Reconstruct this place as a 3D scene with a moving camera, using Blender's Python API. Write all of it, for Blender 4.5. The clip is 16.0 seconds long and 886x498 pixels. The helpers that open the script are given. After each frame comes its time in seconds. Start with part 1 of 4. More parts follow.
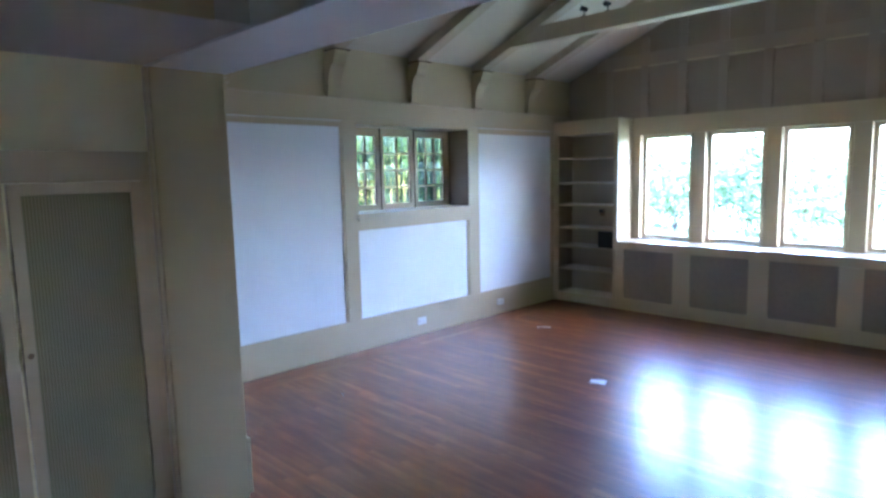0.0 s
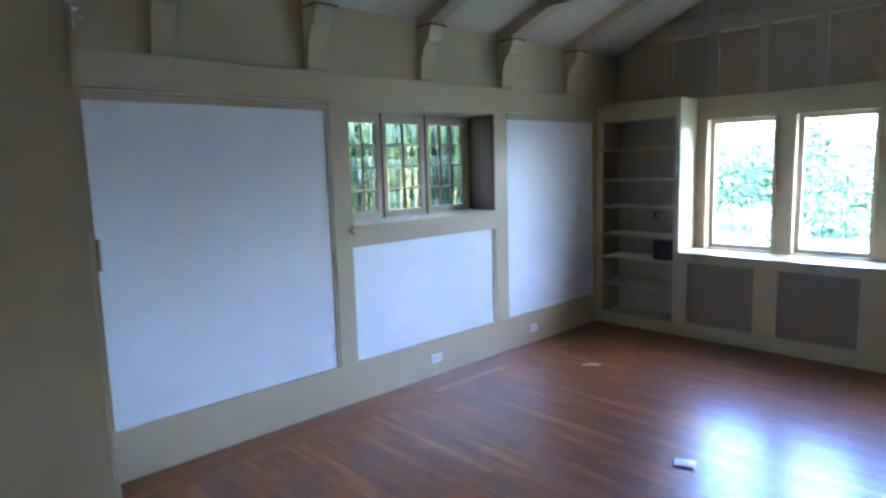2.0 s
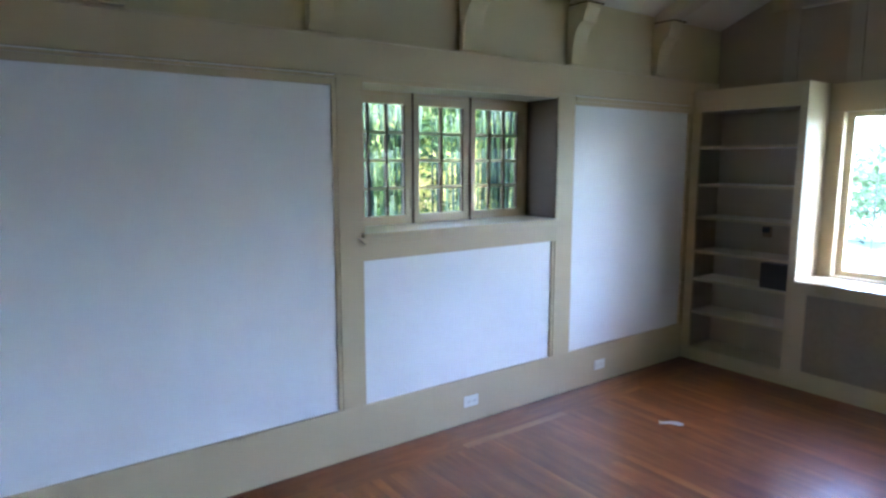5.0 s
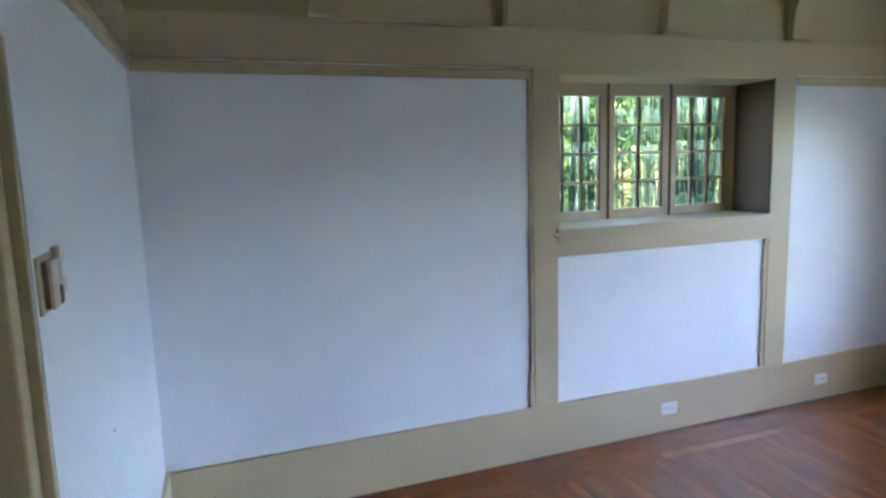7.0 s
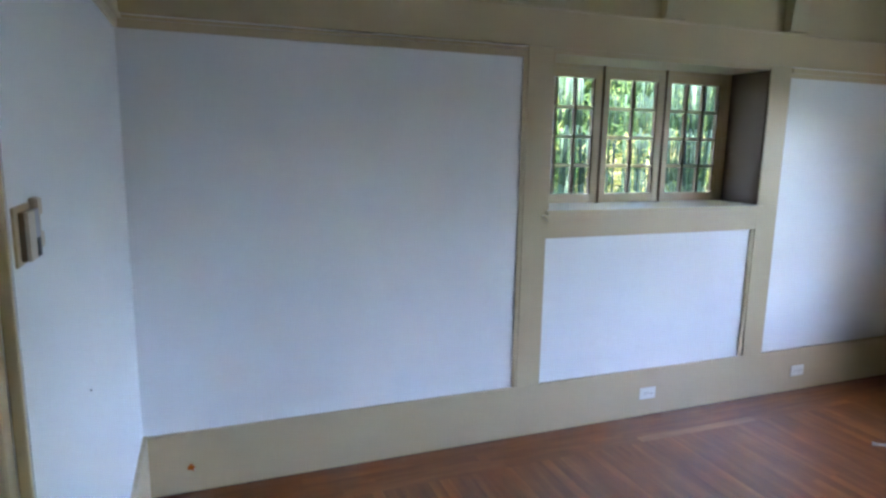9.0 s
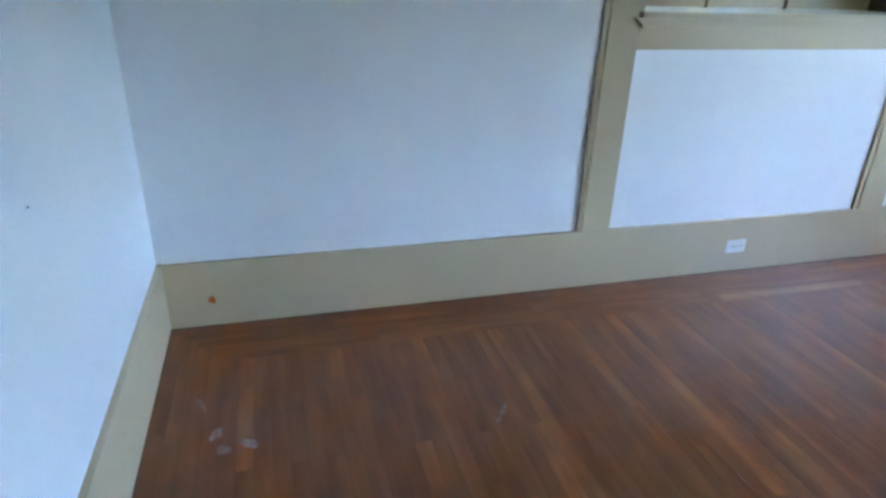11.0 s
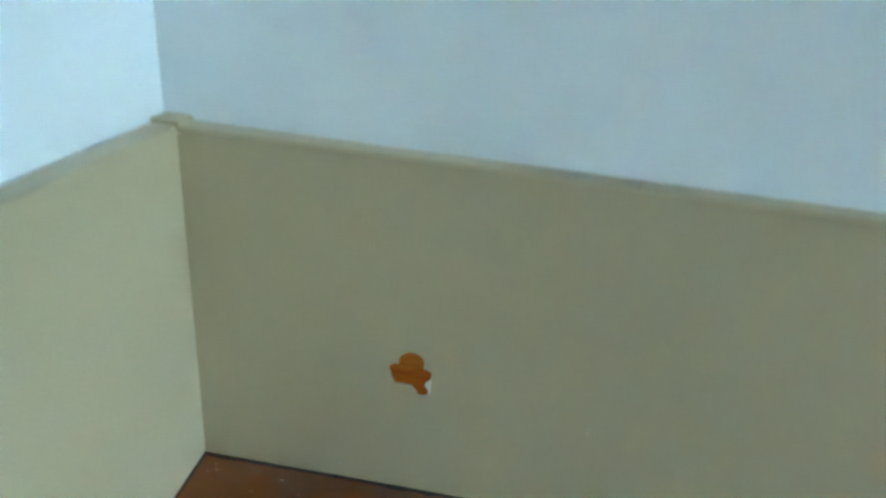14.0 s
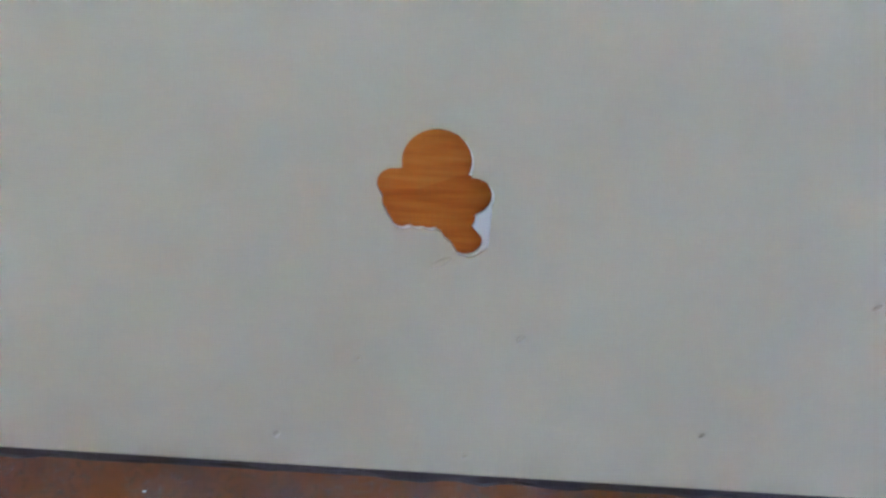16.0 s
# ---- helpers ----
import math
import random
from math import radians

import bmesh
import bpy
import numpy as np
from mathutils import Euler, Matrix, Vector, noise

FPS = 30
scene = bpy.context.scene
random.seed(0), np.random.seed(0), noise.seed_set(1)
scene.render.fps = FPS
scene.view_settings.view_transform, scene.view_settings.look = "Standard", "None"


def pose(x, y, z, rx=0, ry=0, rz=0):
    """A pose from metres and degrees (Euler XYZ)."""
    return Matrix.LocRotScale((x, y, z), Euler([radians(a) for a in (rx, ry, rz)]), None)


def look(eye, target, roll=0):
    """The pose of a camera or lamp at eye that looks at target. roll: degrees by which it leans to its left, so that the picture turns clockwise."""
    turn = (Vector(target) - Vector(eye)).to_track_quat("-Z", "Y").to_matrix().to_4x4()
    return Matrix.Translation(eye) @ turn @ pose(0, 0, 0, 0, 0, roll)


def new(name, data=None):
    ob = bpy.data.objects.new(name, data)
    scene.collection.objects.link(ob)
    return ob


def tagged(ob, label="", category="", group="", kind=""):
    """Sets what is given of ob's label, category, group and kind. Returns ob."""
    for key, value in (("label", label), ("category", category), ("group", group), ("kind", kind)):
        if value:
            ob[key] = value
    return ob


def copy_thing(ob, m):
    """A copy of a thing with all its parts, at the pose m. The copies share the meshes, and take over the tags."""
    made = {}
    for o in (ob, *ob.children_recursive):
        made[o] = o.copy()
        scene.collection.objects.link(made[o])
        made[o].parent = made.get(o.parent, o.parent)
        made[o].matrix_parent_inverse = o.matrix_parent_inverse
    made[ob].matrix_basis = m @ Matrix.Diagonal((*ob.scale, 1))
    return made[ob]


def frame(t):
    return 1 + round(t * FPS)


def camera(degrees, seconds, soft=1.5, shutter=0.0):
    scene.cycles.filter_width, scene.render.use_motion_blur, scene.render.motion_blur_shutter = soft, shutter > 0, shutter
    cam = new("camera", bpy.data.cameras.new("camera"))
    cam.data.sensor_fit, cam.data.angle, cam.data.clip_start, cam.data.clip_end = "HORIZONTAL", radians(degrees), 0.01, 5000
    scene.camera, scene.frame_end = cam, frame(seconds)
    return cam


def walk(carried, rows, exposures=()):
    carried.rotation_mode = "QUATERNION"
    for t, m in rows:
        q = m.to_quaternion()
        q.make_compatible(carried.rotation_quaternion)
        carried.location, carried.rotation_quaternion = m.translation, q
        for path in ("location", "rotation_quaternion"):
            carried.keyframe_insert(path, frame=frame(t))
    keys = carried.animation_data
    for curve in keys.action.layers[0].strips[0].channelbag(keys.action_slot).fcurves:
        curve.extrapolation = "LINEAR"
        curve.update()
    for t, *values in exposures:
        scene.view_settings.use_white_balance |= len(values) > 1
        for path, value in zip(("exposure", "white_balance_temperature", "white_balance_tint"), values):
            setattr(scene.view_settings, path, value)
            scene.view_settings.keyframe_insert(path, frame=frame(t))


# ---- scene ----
cam = camera(71.2, 16.0, soft=2.7, shutter=0.3)

PATH = [
    (0, (-1.461, -4.626, 1.666), (-0.063, -3.217, 1.421), -1.2),
    (0.5, (-1.179, -4.313, 1.69), (0.178, -2.851, 1.546), -0.4),
    (1, (-0.941, -4.093, 1.685), (0.385, -2.61, 1.474), 0.0),
    (1.5, (-0.725, -3.803, 1.703), (0.621, -2.336, 1.513), -0.2),
    (2, (-0.5, -3.608, 1.7), (0.861, -2.167, 1.433), -1.7),
    (2.5, (-0.178, -3.44, 1.705), (1.091, -1.909, 1.487), 2.3),
    (3, (0.045, -3.277, 1.696), (1.249, -1.707, 1.408), -0.0),
    (3.2, (0.114, -3.219, 1.711), (1.321, -1.646, 1.447), 0.1),
    (5.5, (0.391, -3.024, 1.679), (1.504, -1.39, 1.381), -0.4),
    (6, (0.383, -3.013, 1.656), (1.35, -1.287, 1.365), -0.9),
    (6.5, (0.35, -2.986, 1.673), (1.132, -1.166, 1.393), -1.7),
    (7, (0.301, -2.944, 1.675), (0.972, -1.08, 1.399), -1.7),
    (7.5, (0.295, -2.952, 1.673), (0.957, -1.085, 1.394), -1.0),
    (8, (0.292, -2.95, 1.678), (0.966, -1.088, 1.394), -0.7),
    (8.5, (0.31, -2.967, 1.674), (1.023, -1.12, 1.384), -0.4),
    (8.7, (0.302, -2.955, 1.665), (1.022, -1.113, 1.364), 0.4),
    (11, (0.49, -2.472, 1.447), (0.987, -0.722, 0.615), 1.9),
    (11.5, (0.571, -2.155, 1.32), (0.689, -0.4, 0.369), 0.2),
    (12, (0.54, -1.79, 1.272), (0.516, -0.098, 0.206), 0.7),
    (12.5, (0.407, -1.345, 1.24), (0.323, 0.215, -0.008), 7.5),
    (13, (0.377, -0.981, 1.028), (-0.04, 0.611, -0.109), 0.9),
    (13.5, (0.297, -0.608, 0.715), (0.087, 1.008, -0.443), 4.7),
    (14, (0.228, -0.395, 0.426), (0.07, 1.402, -0.439), 6.2),
    (14.5, (0.214, -0.284, 0.305), (0.157, 1.447, -0.696), 3.8),
    (15, (0.186, -0.218, 0.255), (0.165, 1.521, -0.733), 3.7),
    (15.5, (0.178, -0.173, 0.217), (0.195, 1.527, -0.838), 3.9),
    (16, (0.18, -0.165, 0.203), (0.199, 1.553, -0.82), 4.0),
]

EXPOSURES = [(0.0, 6.38, 4830, 22), (2.0, 6.15, 4760, 19), (3.2, 6.12, 4900, 19), (5.3, 6.1, 5200, 19), (8.7, 6.09, 5400, 20), (10.8, 6.08, 5130, 13), (12.5, 6.3, 5250, -6), (13.0, 6.25, 5220, -9), (13.5, 5.98, 5450, -8), (14.0, 6.16, 5720, -9), (14.5, 6.58, 5300, 6), (15.5, 6.79, 5270, 17), (16.0, 6.9, 5050, 22)]
walk(cam, [(t, look(eye, target, roll)) for t, eye, target, roll in PATH], EXPOSURES)

# ---- world and light ----
SUN_EL, SUN_ROT = radians(50), radians(180)
world = bpy.data.worlds.new("sky")
scene.world = world
world.use_nodes = True
wn = world.node_tree.nodes
sky = wn.new("ShaderNodeTexSky")
sky.sky_type = "NISHITA"
sky.sun_disc = False
sky.dust_density = 2.5
sky.sun_elevation, sky.sun_rotation = SUN_EL, SUN_ROT
wn["Background"].inputs["Strength"].default_value = 0.15
world.node_tree.links.new(sky.outputs[0], wn["Background"].inputs["Color"])
sun = new("sun", bpy.data.lights.new("sun", "SUN"))
sun.data.energy, sun.data.angle, sun.data.color = 0.9, radians(1.5), (1.0, 0.96, 0.90)
# the sun stands over the far long wall: it lights the garden but enters no window
sun.matrix_world = look((0.0, -8.39, 10.0), (0, 0, 0))


# ---- materials ----
def base_mat(name, rough, metal=0.0):
    m = bpy.data.materials.new(name)
    m.use_nodes = True
    b = m.node_tree.nodes["Principled BSDF"]
    b.inputs["Roughness"].default_value = rough
    b.inputs["Metallic"].default_value = metal
    return m, m.node_tree.nodes, m.node_tree.links, b


def noise_node(nodes, links, scale, detail=4.0, vec=None):
    n = nodes.new("ShaderNodeTexNoise")
    n.inputs["Scale"].default_value = scale
    n.inputs["Detail"].default_value = detail
    if vec is not None:
        links.new(vec, n.inputs["Vector"])
    return n


def ramp_node(nodes, links, fac, stops):
    r = nodes.new("ShaderNodeValToRGB")
    while len(r.color_ramp.elements) < len(stops):
        r.color_ramp.elements.new(0.5)
    for e, (p, c) in zip(r.color_ramp.elements, stops):
        e.position, e.color = p, (*c, 1)
    links.new(fac, r.inputs["Fac"])
    return r


def mix_node(nodes, links, fac, a, b, mode="MIX"):
    n = nodes.new("ShaderNodeMix")
    n.data_type, n.blend_type = "RGBA", mode
    if isinstance(fac, float):
        n.inputs["Factor"].default_value = fac
    else:
        links.new(fac, n.inputs["Factor"])
    links.new(a, n.inputs[6])
    links.new(b, n.inputs[7])
    return n.outputs[2]


def paint(name, colour, rough=0.45, spread=0.06, bump=0.05, grain=160.0, spec=0.5):
    """Brushed or rolled house paint: cloudy tone, fine stipple, uneven gloss."""
    m, nodes, links, b = base_mat(name, rough)
    co = nodes.new("ShaderNodeTexCoord").outputs["Object"]
    big = noise_node(nodes, links, 1.7, 5.0, co)
    dark = tuple(c * (1 - spread) for c in colour)
    light = tuple(min(1, c * (1 + spread)) for c in colour)
    r = ramp_node(nodes, links, big.outputs["Fac"], [(0.3, dark), (0.7, light)])
    links.new(r.outputs["Color"], b.inputs["Base Color"])
    fine = noise_node(nodes, links, grain, 3.0, co)
    mid = noise_node(nodes, links, grain / 9, 3.0, co)
    add = nodes.new("ShaderNodeMath")
    add.operation = "ADD"
    links.new(fine.outputs["Fac"], add.inputs[0])
    links.new(mid.outputs["Fac"], add.inputs[1])
    bp = nodes.new("ShaderNodeBump")
    bp.inputs["Strength"].default_value = bump
    bp.inputs["Distance"].default_value = 0.004
    links.new(add.outputs[0], bp.inputs["Height"])
    links.new(bp.outputs["Normal"], b.inputs["Normal"])
    rr = nodes.new("ShaderNodeMapRange")
    rr.inputs["To Min"].default_value, rr.inputs["To Max"].default_value = rough - 0.08, rough + 0.1
    links.new(big.outputs["Fac"], rr.inputs["Value"])
    links.new(rr.outputs[0], b.inputs["Roughness"])
    b.inputs["Specular IOR Level"].default_value = spec
    return m


def wood(name, dark, mid, light, rough=0.2, along="Y", varnish=0.0):
    """Stained strip wood: each board its own tone, long grain, dull patches in the finish."""
    m, nodes, links, b = base_mat(name, rough)
    co = nodes.new("ShaderNodeTexCoord").outputs["Object"]
    info = nodes.new("ShaderNodeObjectInfo")
    geo = nodes.new("ShaderNodeNewGeometry")
    mp = nodes.new("ShaderNodeMapping")
    mp.inputs["Scale"].default_value = (16, 2.0, 10) if along == "Y" else (2.0, 16, 10)
    links.new(co, mp.inputs["Vector"])
    shift = nodes.new("ShaderNodeVectorMath")
    shift.operation = "ADD"
    links.new(mp.outputs["Vector"], shift.inputs[0])
    both = nodes.new("ShaderNodeMath")
    both.operation = "ADD"
    links.new(info.outputs["Random"], both.inputs[0])
    links.new(geo.outputs["Random Per Island"], both.inputs[1])
    ten = nodes.new("ShaderNodeMath")
    ten.operation = "MULTIPLY"
    ten.inputs[1].default_value = 37.0
    links.new(both.outputs[0], ten.inputs[0])
    links.new(ten.outputs[0], shift.inputs[1])
    g = noise_node(nodes, links, 1.0, 6.0, shift.outputs[0])
    r = ramp_node(nodes, links, g.outputs["Fac"], [(0.3, dark), (0.5, mid), (0.72, light)])
    fr = nodes.new("ShaderNodeMath")
    fr.operation = "FRACT"
    links.new(both.outputs[0], fr.inputs[0])
    tone = ramp_node(nodes, links, fr.outputs[0], [(0.0, (0.90, 0.89, 0.88)), (0.6, (1.0, 1.0, 1.0)), (0.86, (1.10, 1.12, 1.1)), (1.0, (1.34, 1.44, 1.38))])
    c = mix_node(nodes, links, 1.0, r.outputs["Color"], tone.outputs["Color"], "MULTIPLY")
    place = geo.outputs["Position"]
    big = noise_node(nodes, links, 1.3, 4.0, place)
    worn = ramp_node(nodes, links, big.outputs["Fac"], [(0.3, (0.86, 0.85, 0.84)), (0.7, (1.10, 1.11, 1.11))])
    c = mix_node(nodes, links, 1.0, c, worn.outputs["Color"], "MULTIPLY")
    mid_n = noise_node(nodes, links, 9.0, 6.0, place)
    patch = ramp_node(nodes, links, mid_n.outputs["Fac"], [(0.3, (0.92, 0.91, 0.90)), (0.52, (1.0, 1.0, 1.0)), (0.75, (1.08, 1.09, 1.09))])
    c = mix_node(nodes, links, 1.0, c, patch.outputs["Color"], "MULTIPLY")
    links.new(c, b.inputs["Base Color"])
    bp = nodes.new("ShaderNodeBump")
    bp.inputs["Strength"].default_value = 0.06
    bp.inputs["Distance"].default_value = 0.003
    links.new(g.outputs["Fac"], bp.inputs["Height"])
    links.new(bp.outputs["Normal"], b.inputs["Normal"])
    b.inputs["Specular IOR Level"].default_value = 0.2
    if varnish > 0:
        b.inputs["Coat Weight"].default_value = varnish
        b.inputs["Coat Roughness"].default_value = 0.24
        b.inputs["Coat IOR"].default_value = 1.45
    return m


def fir(name, dark, mid, light):
    """Torn softwood seen close: fine level streaks of late and early growth."""
    m, nodes, links, b = base_mat(name, 0.6)
    co = nodes.new("ShaderNodeTexCoord").outputs["Object"]
    mp = nodes.new("ShaderNodeMapping")
    mp.inputs["Scale"].default_value = (40, 40, 420)
    mp.inputs["Rotation"].default_value = (0, radians(4), 0)
    links.new(co, mp.inputs["Vector"])
    g = noise_node(nodes, links, 1.0, 5.0, mp.outputs["Vector"])
    r = ramp_node(nodes, links, g.outputs["Fac"], [(0.32, dark), (0.5, mid), (0.68, light)])
    links.new(r.outputs["Color"], b.inputs["Base Color"])
    bp = nodes.new("ShaderNodeBump")
    bp.inputs["Strength"].default_value = 0.4
    bp.inputs["Distance"].default_value = 0.0006
    links.new(g.outputs["Fac"], bp.inputs["Height"])
    links.new(bp.outputs["Normal"], b.inputs["Normal"])
    b.inputs["Specular IOR Level"].default_value = 0.15
    return m


def plain(name, colour, rough=0.5, metal=0.0, spread=0.1):
    m, nodes, links, b = base_mat(name, rough, metal)
    co = nodes.new("ShaderNodeTexCoord").outputs["Object"]
    n = noise_node(nodes, links, 14.0, 5.0, co)
    r = ramp_node(nodes, links, n.outputs["Fac"], [(0.3, tuple(c * (1 - spread) for c in colour)), (0.7, tuple(min(1, c * (1 + spread)) for c in colour))])
    links.new(r.outputs["Color"], b.inputs["Base Color"])
    return m


def mesh_cloth(name, dark, light):
    """Woven wire or cane cloth: a fine grid of two tones with relief."""
    m, nodes, links, b = base_mat(name, 0.6)
    co = nodes.new("ShaderNodeTexCoord").outputs["Object"]
    out = []
    for axis in ("X", "Z"):
        w = nodes.new("ShaderNodeTexWave")
        w.bands_direction = axis
        w.inputs["Scale"].default_value = 26.0
        w.inputs["Distortion"].default_value = 0.6
        links.new(co, w.inputs["Vector"])
        out.append(w.outputs["Fac"])
    mx = nodes.new("ShaderNodeMath")
    mx.operation = "MULTIPLY"
    links.new(out[0], mx.inputs[0])
    links.new(out[1], mx.inputs[1])
    r = ramp_node(nodes, links, mx.outputs[0], [(0.1, light), (0.6, dark)])
    links.new(r.outputs["Color"], b.inputs["Base Color"])
    bp = nodes.new("ShaderNodeBump")
    bp.inputs["Strength"].default_value = 0.3
    bp.inputs["Distance"].default_value = 0.002
    links.new(mx.outputs[0], bp.inputs["Height"])
    links.new(bp.outputs["Normal"], b.inputs["Normal"])
    return m


def leaf_mat(name, stops):
    m, nodes, links, b = base_mat(name, 0.7)
    geo = nodes.new("ShaderNodeNewGeometry")
    r = ramp_node(nodes, links, geo.outputs["Random Per Island"], stops)
    links.new(r.outputs["Color"], b.inputs["Base Color"])
    b.inputs["Specular IOR Level"].default_value = 0.08
    return m


TAN = (0.515, 0.412, 0.246)
M_TRIM = paint("tan_gloss_paint", TAN, 0.30, 0.05, 0.04)
M_JAMB = paint("olive_jamb_paint", (0.51, 0.40, 0.22), 0.42, 0.05, 0.05)
M_PANEL = paint("white_wall_paint", (0.80, 0.80, 0.79), 0.36, 0.03, 0.05, 120.0, 0.5)
M_UPPER = paint("beige_wall_paint", (0.46, 0.37, 0.21), 0.6, 0.06, 0.06)
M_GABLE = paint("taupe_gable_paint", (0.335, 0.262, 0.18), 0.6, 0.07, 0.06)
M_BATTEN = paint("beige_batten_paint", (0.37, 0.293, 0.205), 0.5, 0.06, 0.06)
M_CEIL = paint("cream_ceiling_paint", (0.53, 0.465, 0.36), 0.6, 0.04, 0.06)
M_HALL = paint("cream_hall_plaster", (0.82, 0.73, 0.46), 0.6, 0.06, 0.08)
M_HALLCEIL = paint("grey_hall_ceiling_paint", (0.56, 0.495, 0.43), 0.6, 0.05, 0.06)
M_BEAM = paint("white_beam_paint", (0.72, 0.71, 0.70), 0.45, 0.05, 0.05)
M_CASE_IN = paint("taupe_case_inside", (0.37, 0.295, 0.20), 0.45, 0.06, 0.05)
M_FLOOR = wood("stained_oak_boards", (0.154, 0.039, 0.0078), (0.198, 0.057, 0.0125), (0.255, 0.085, 0.021), 0.5, "Y", 1.0)
M_BORDER = wood("stained_oak_border_boards", (0.154, 0.039, 0.0078), (0.198, 0.057, 0.0125), (0.255, 0.085, 0.021), 0.5, "X", 1.0)
M_PALE = wood("worn_oak_border_boards", (0.24, 0.085, 0.026), (0.31, 0.125, 0.04), (0.38, 0.17, 0.06), 0.5, "X", 1.0)
# first course: darker for grime and for the shadow along the baseboard
M_EDGE = wood("grimy_shaded_oak_edge_boards", (0.135, 0.038, 0.010), (0.170, 0.051, 0.014), (0.21, 0.068, 0.020), 0.5, "X", 0.5)
M_JOINT = plain("dark_floor_joint", (0.035, 0.018, 0.012), 0.7)
M_GRILLE = mesh_cloth("grey_grille_cloth", (0.15, 0.118, 0.08), (0.29, 0.235, 0.165))
M_CANE = mesh_cloth("olive_wire_cloth", (0.17, 0.14, 0.06), (0.33, 0.285, 0.15))
M_WHITEPL = plain("white_plastic", (0.72, 0.71, 0.66), 0.35, 0.0, 0.03)
M_SLOT = plain("dark_slot", (0.03, 0.03, 0.03), 0.6)
M_BLACK = plain("black_plastic", (0.018, 0.018, 0.024), 0.4)
M_BEIGE = plain("beige_plastic", (0.50, 0.40, 0.27), 0.4, 0.0, 0.06)
M_BEIGE2 = plain("pale_beige_plastic", (0.60, 0.50, 0.36), 0.4, 0.0, 0.05)
M_BRONZE = plain("bronze_edge", (0.20, 0.13, 0.07), 0.4, 0.3)
M_LILAC = plain("lilac_grey_plastic", (0.36, 0.33, 0.36), 0.35)
M_SCREEN = plain("purple_grey_display", (0.10, 0.09, 0.16), 0.2)
M_PAPER = plain("white_paper", (0.80, 0.79, 0.78), 0.7, 0.0, 0.03)
M_PINKISH = plain("pinkish_grey_paper", (0.50, 0.43, 0.44), 0.7, 0.0, 0.12)
M_LEAD = plain("grey_lead_came", (0.16, 0.15, 0.14), 0.45, 0.5)
# dark brown that carries shade in its colour: reveal, glazing bars, gap strips
M_SHADE_BROWN = paint("brown_shade_board", (0.10, 0.060, 0.032), 0.6, 0.08, 0.06, 160.0, 0.2)
M_BARE = fir("bare_orange_fir", (0.34, 0.072, 0.004), (0.42, 0.10, 0.005), (0.46, 0.125, 0.009))
M_PRIMER = plain("chalky_primer", (0.72, 0.68, 0.60), 0.7, 0.0, 0.05)
M_BARE2 = fir("pale_orange_fir", (0.40, 0.10, 0.007), (0.45, 0.122, 0.009), (0.49, 0.15, 0.016))
M_SMEAR, sn, sl, sb = base_mat("dried_white_smear", 0.7)
sb.inputs["Base Color"].default_value = (0.62, 0.58, 0.60, 1)
smear_noise = noise_node(sn, sl, 60.0, 5.0, sn.new("ShaderNodeTexCoord").outputs["Object"])
smear_ramp = ramp_node(sn, sl, smear_noise.outputs["Fac"], [(0.42, (0, 0, 0)), (0.75, (0.4, 0.4, 0.4))])
sl.new(smear_ramp.outputs["Color"], sb.inputs["Alpha"])
M_DUST, dn, dl, db = base_mat("pale_floor_dust", 1.0)
db.inputs["Base Color"].default_value = (0.36, 0.29, 0.25, 1)
db.inputs["Specular IOR Level"].default_value = 0.0
dust_noise = noise_node(dn, dl, 420.0, 6.0, dn.new("ShaderNodeTexCoord").outputs["Object"])
dust_ramp = ramp_node(dn, dl, dust_noise.outputs["Fac"], [(0.45, (0, 0, 0)), (0.85, (0.4, 0.4, 0.4))])
dl.new(dust_ramp.outputs["Color"], db.inputs["Alpha"])
M_BARK, kn, kl, kb = base_mat("bamboo_culms", 0.6)
kb.inputs["Specular IOR Level"].default_value = 0.1
kl.new(ramp_node(kn, kl, kn.new("ShaderNodeObjectInfo").outputs["Random"], [(0.0, (0.010, 0.016, 0.010)), (0.55, (0.035, 0.055, 0.03)), (0.8, (0.04, 0.065, 0.03)), (1.0, (0.08, 0.11, 0.055))]).outputs["Color"], kb.inputs["Base Color"])
M_TRUNK = plain("brown_bark", (0.09, 0.065, 0.045), 0.8, 0.0, 0.3)
M_GRASS = plain("lawn_grass", (0.07, 0.11, 0.04), 0.8, 0.0, 0.4)
M_DRIVE = plain("pale_gravel", (0.22, 0.21, 0.19), 0.9, 0.0, 0.15)
M_LEAF = leaf_mat("green_leaves", [(0.0, (0.007, 0.017, 0.005)), (0.6, (0.022, 0.045, 0.009)), (0.86, (0.055, 0.085, 0.015)), (1.0, (0.16, 0.17, 0.04))])
M_LEAF3 = leaf_mat("yellow_leaves", [(0.0, (0.16, 0.17, 0.03)), (0.6, (0.32, 0.27, 0.07)), (1.0, (0.42, 0.34, 0.17))])
M_LEAF2 = leaf_mat("blue_green_leaves", [(0.0, (0.085, 0.135, 0.07)), (1.0, (0.175, 0.24, 0.115))])

M_GLASS = bpy.data.materials.new("window_glass")
M_GLASS.use_nodes = True
gn = M_GLASS.node_tree.nodes
gb = gn["Principled BSDF"]
gb.inputs["Base Color"].default_value = (0.97, 0.99, 0.98, 1)
gb.inputs["Roughness"].default_value = 0.0
gb.inputs["IOR"].default_value = 1.05
gb.inputs["Transmission Weight"].default_value = 1.0


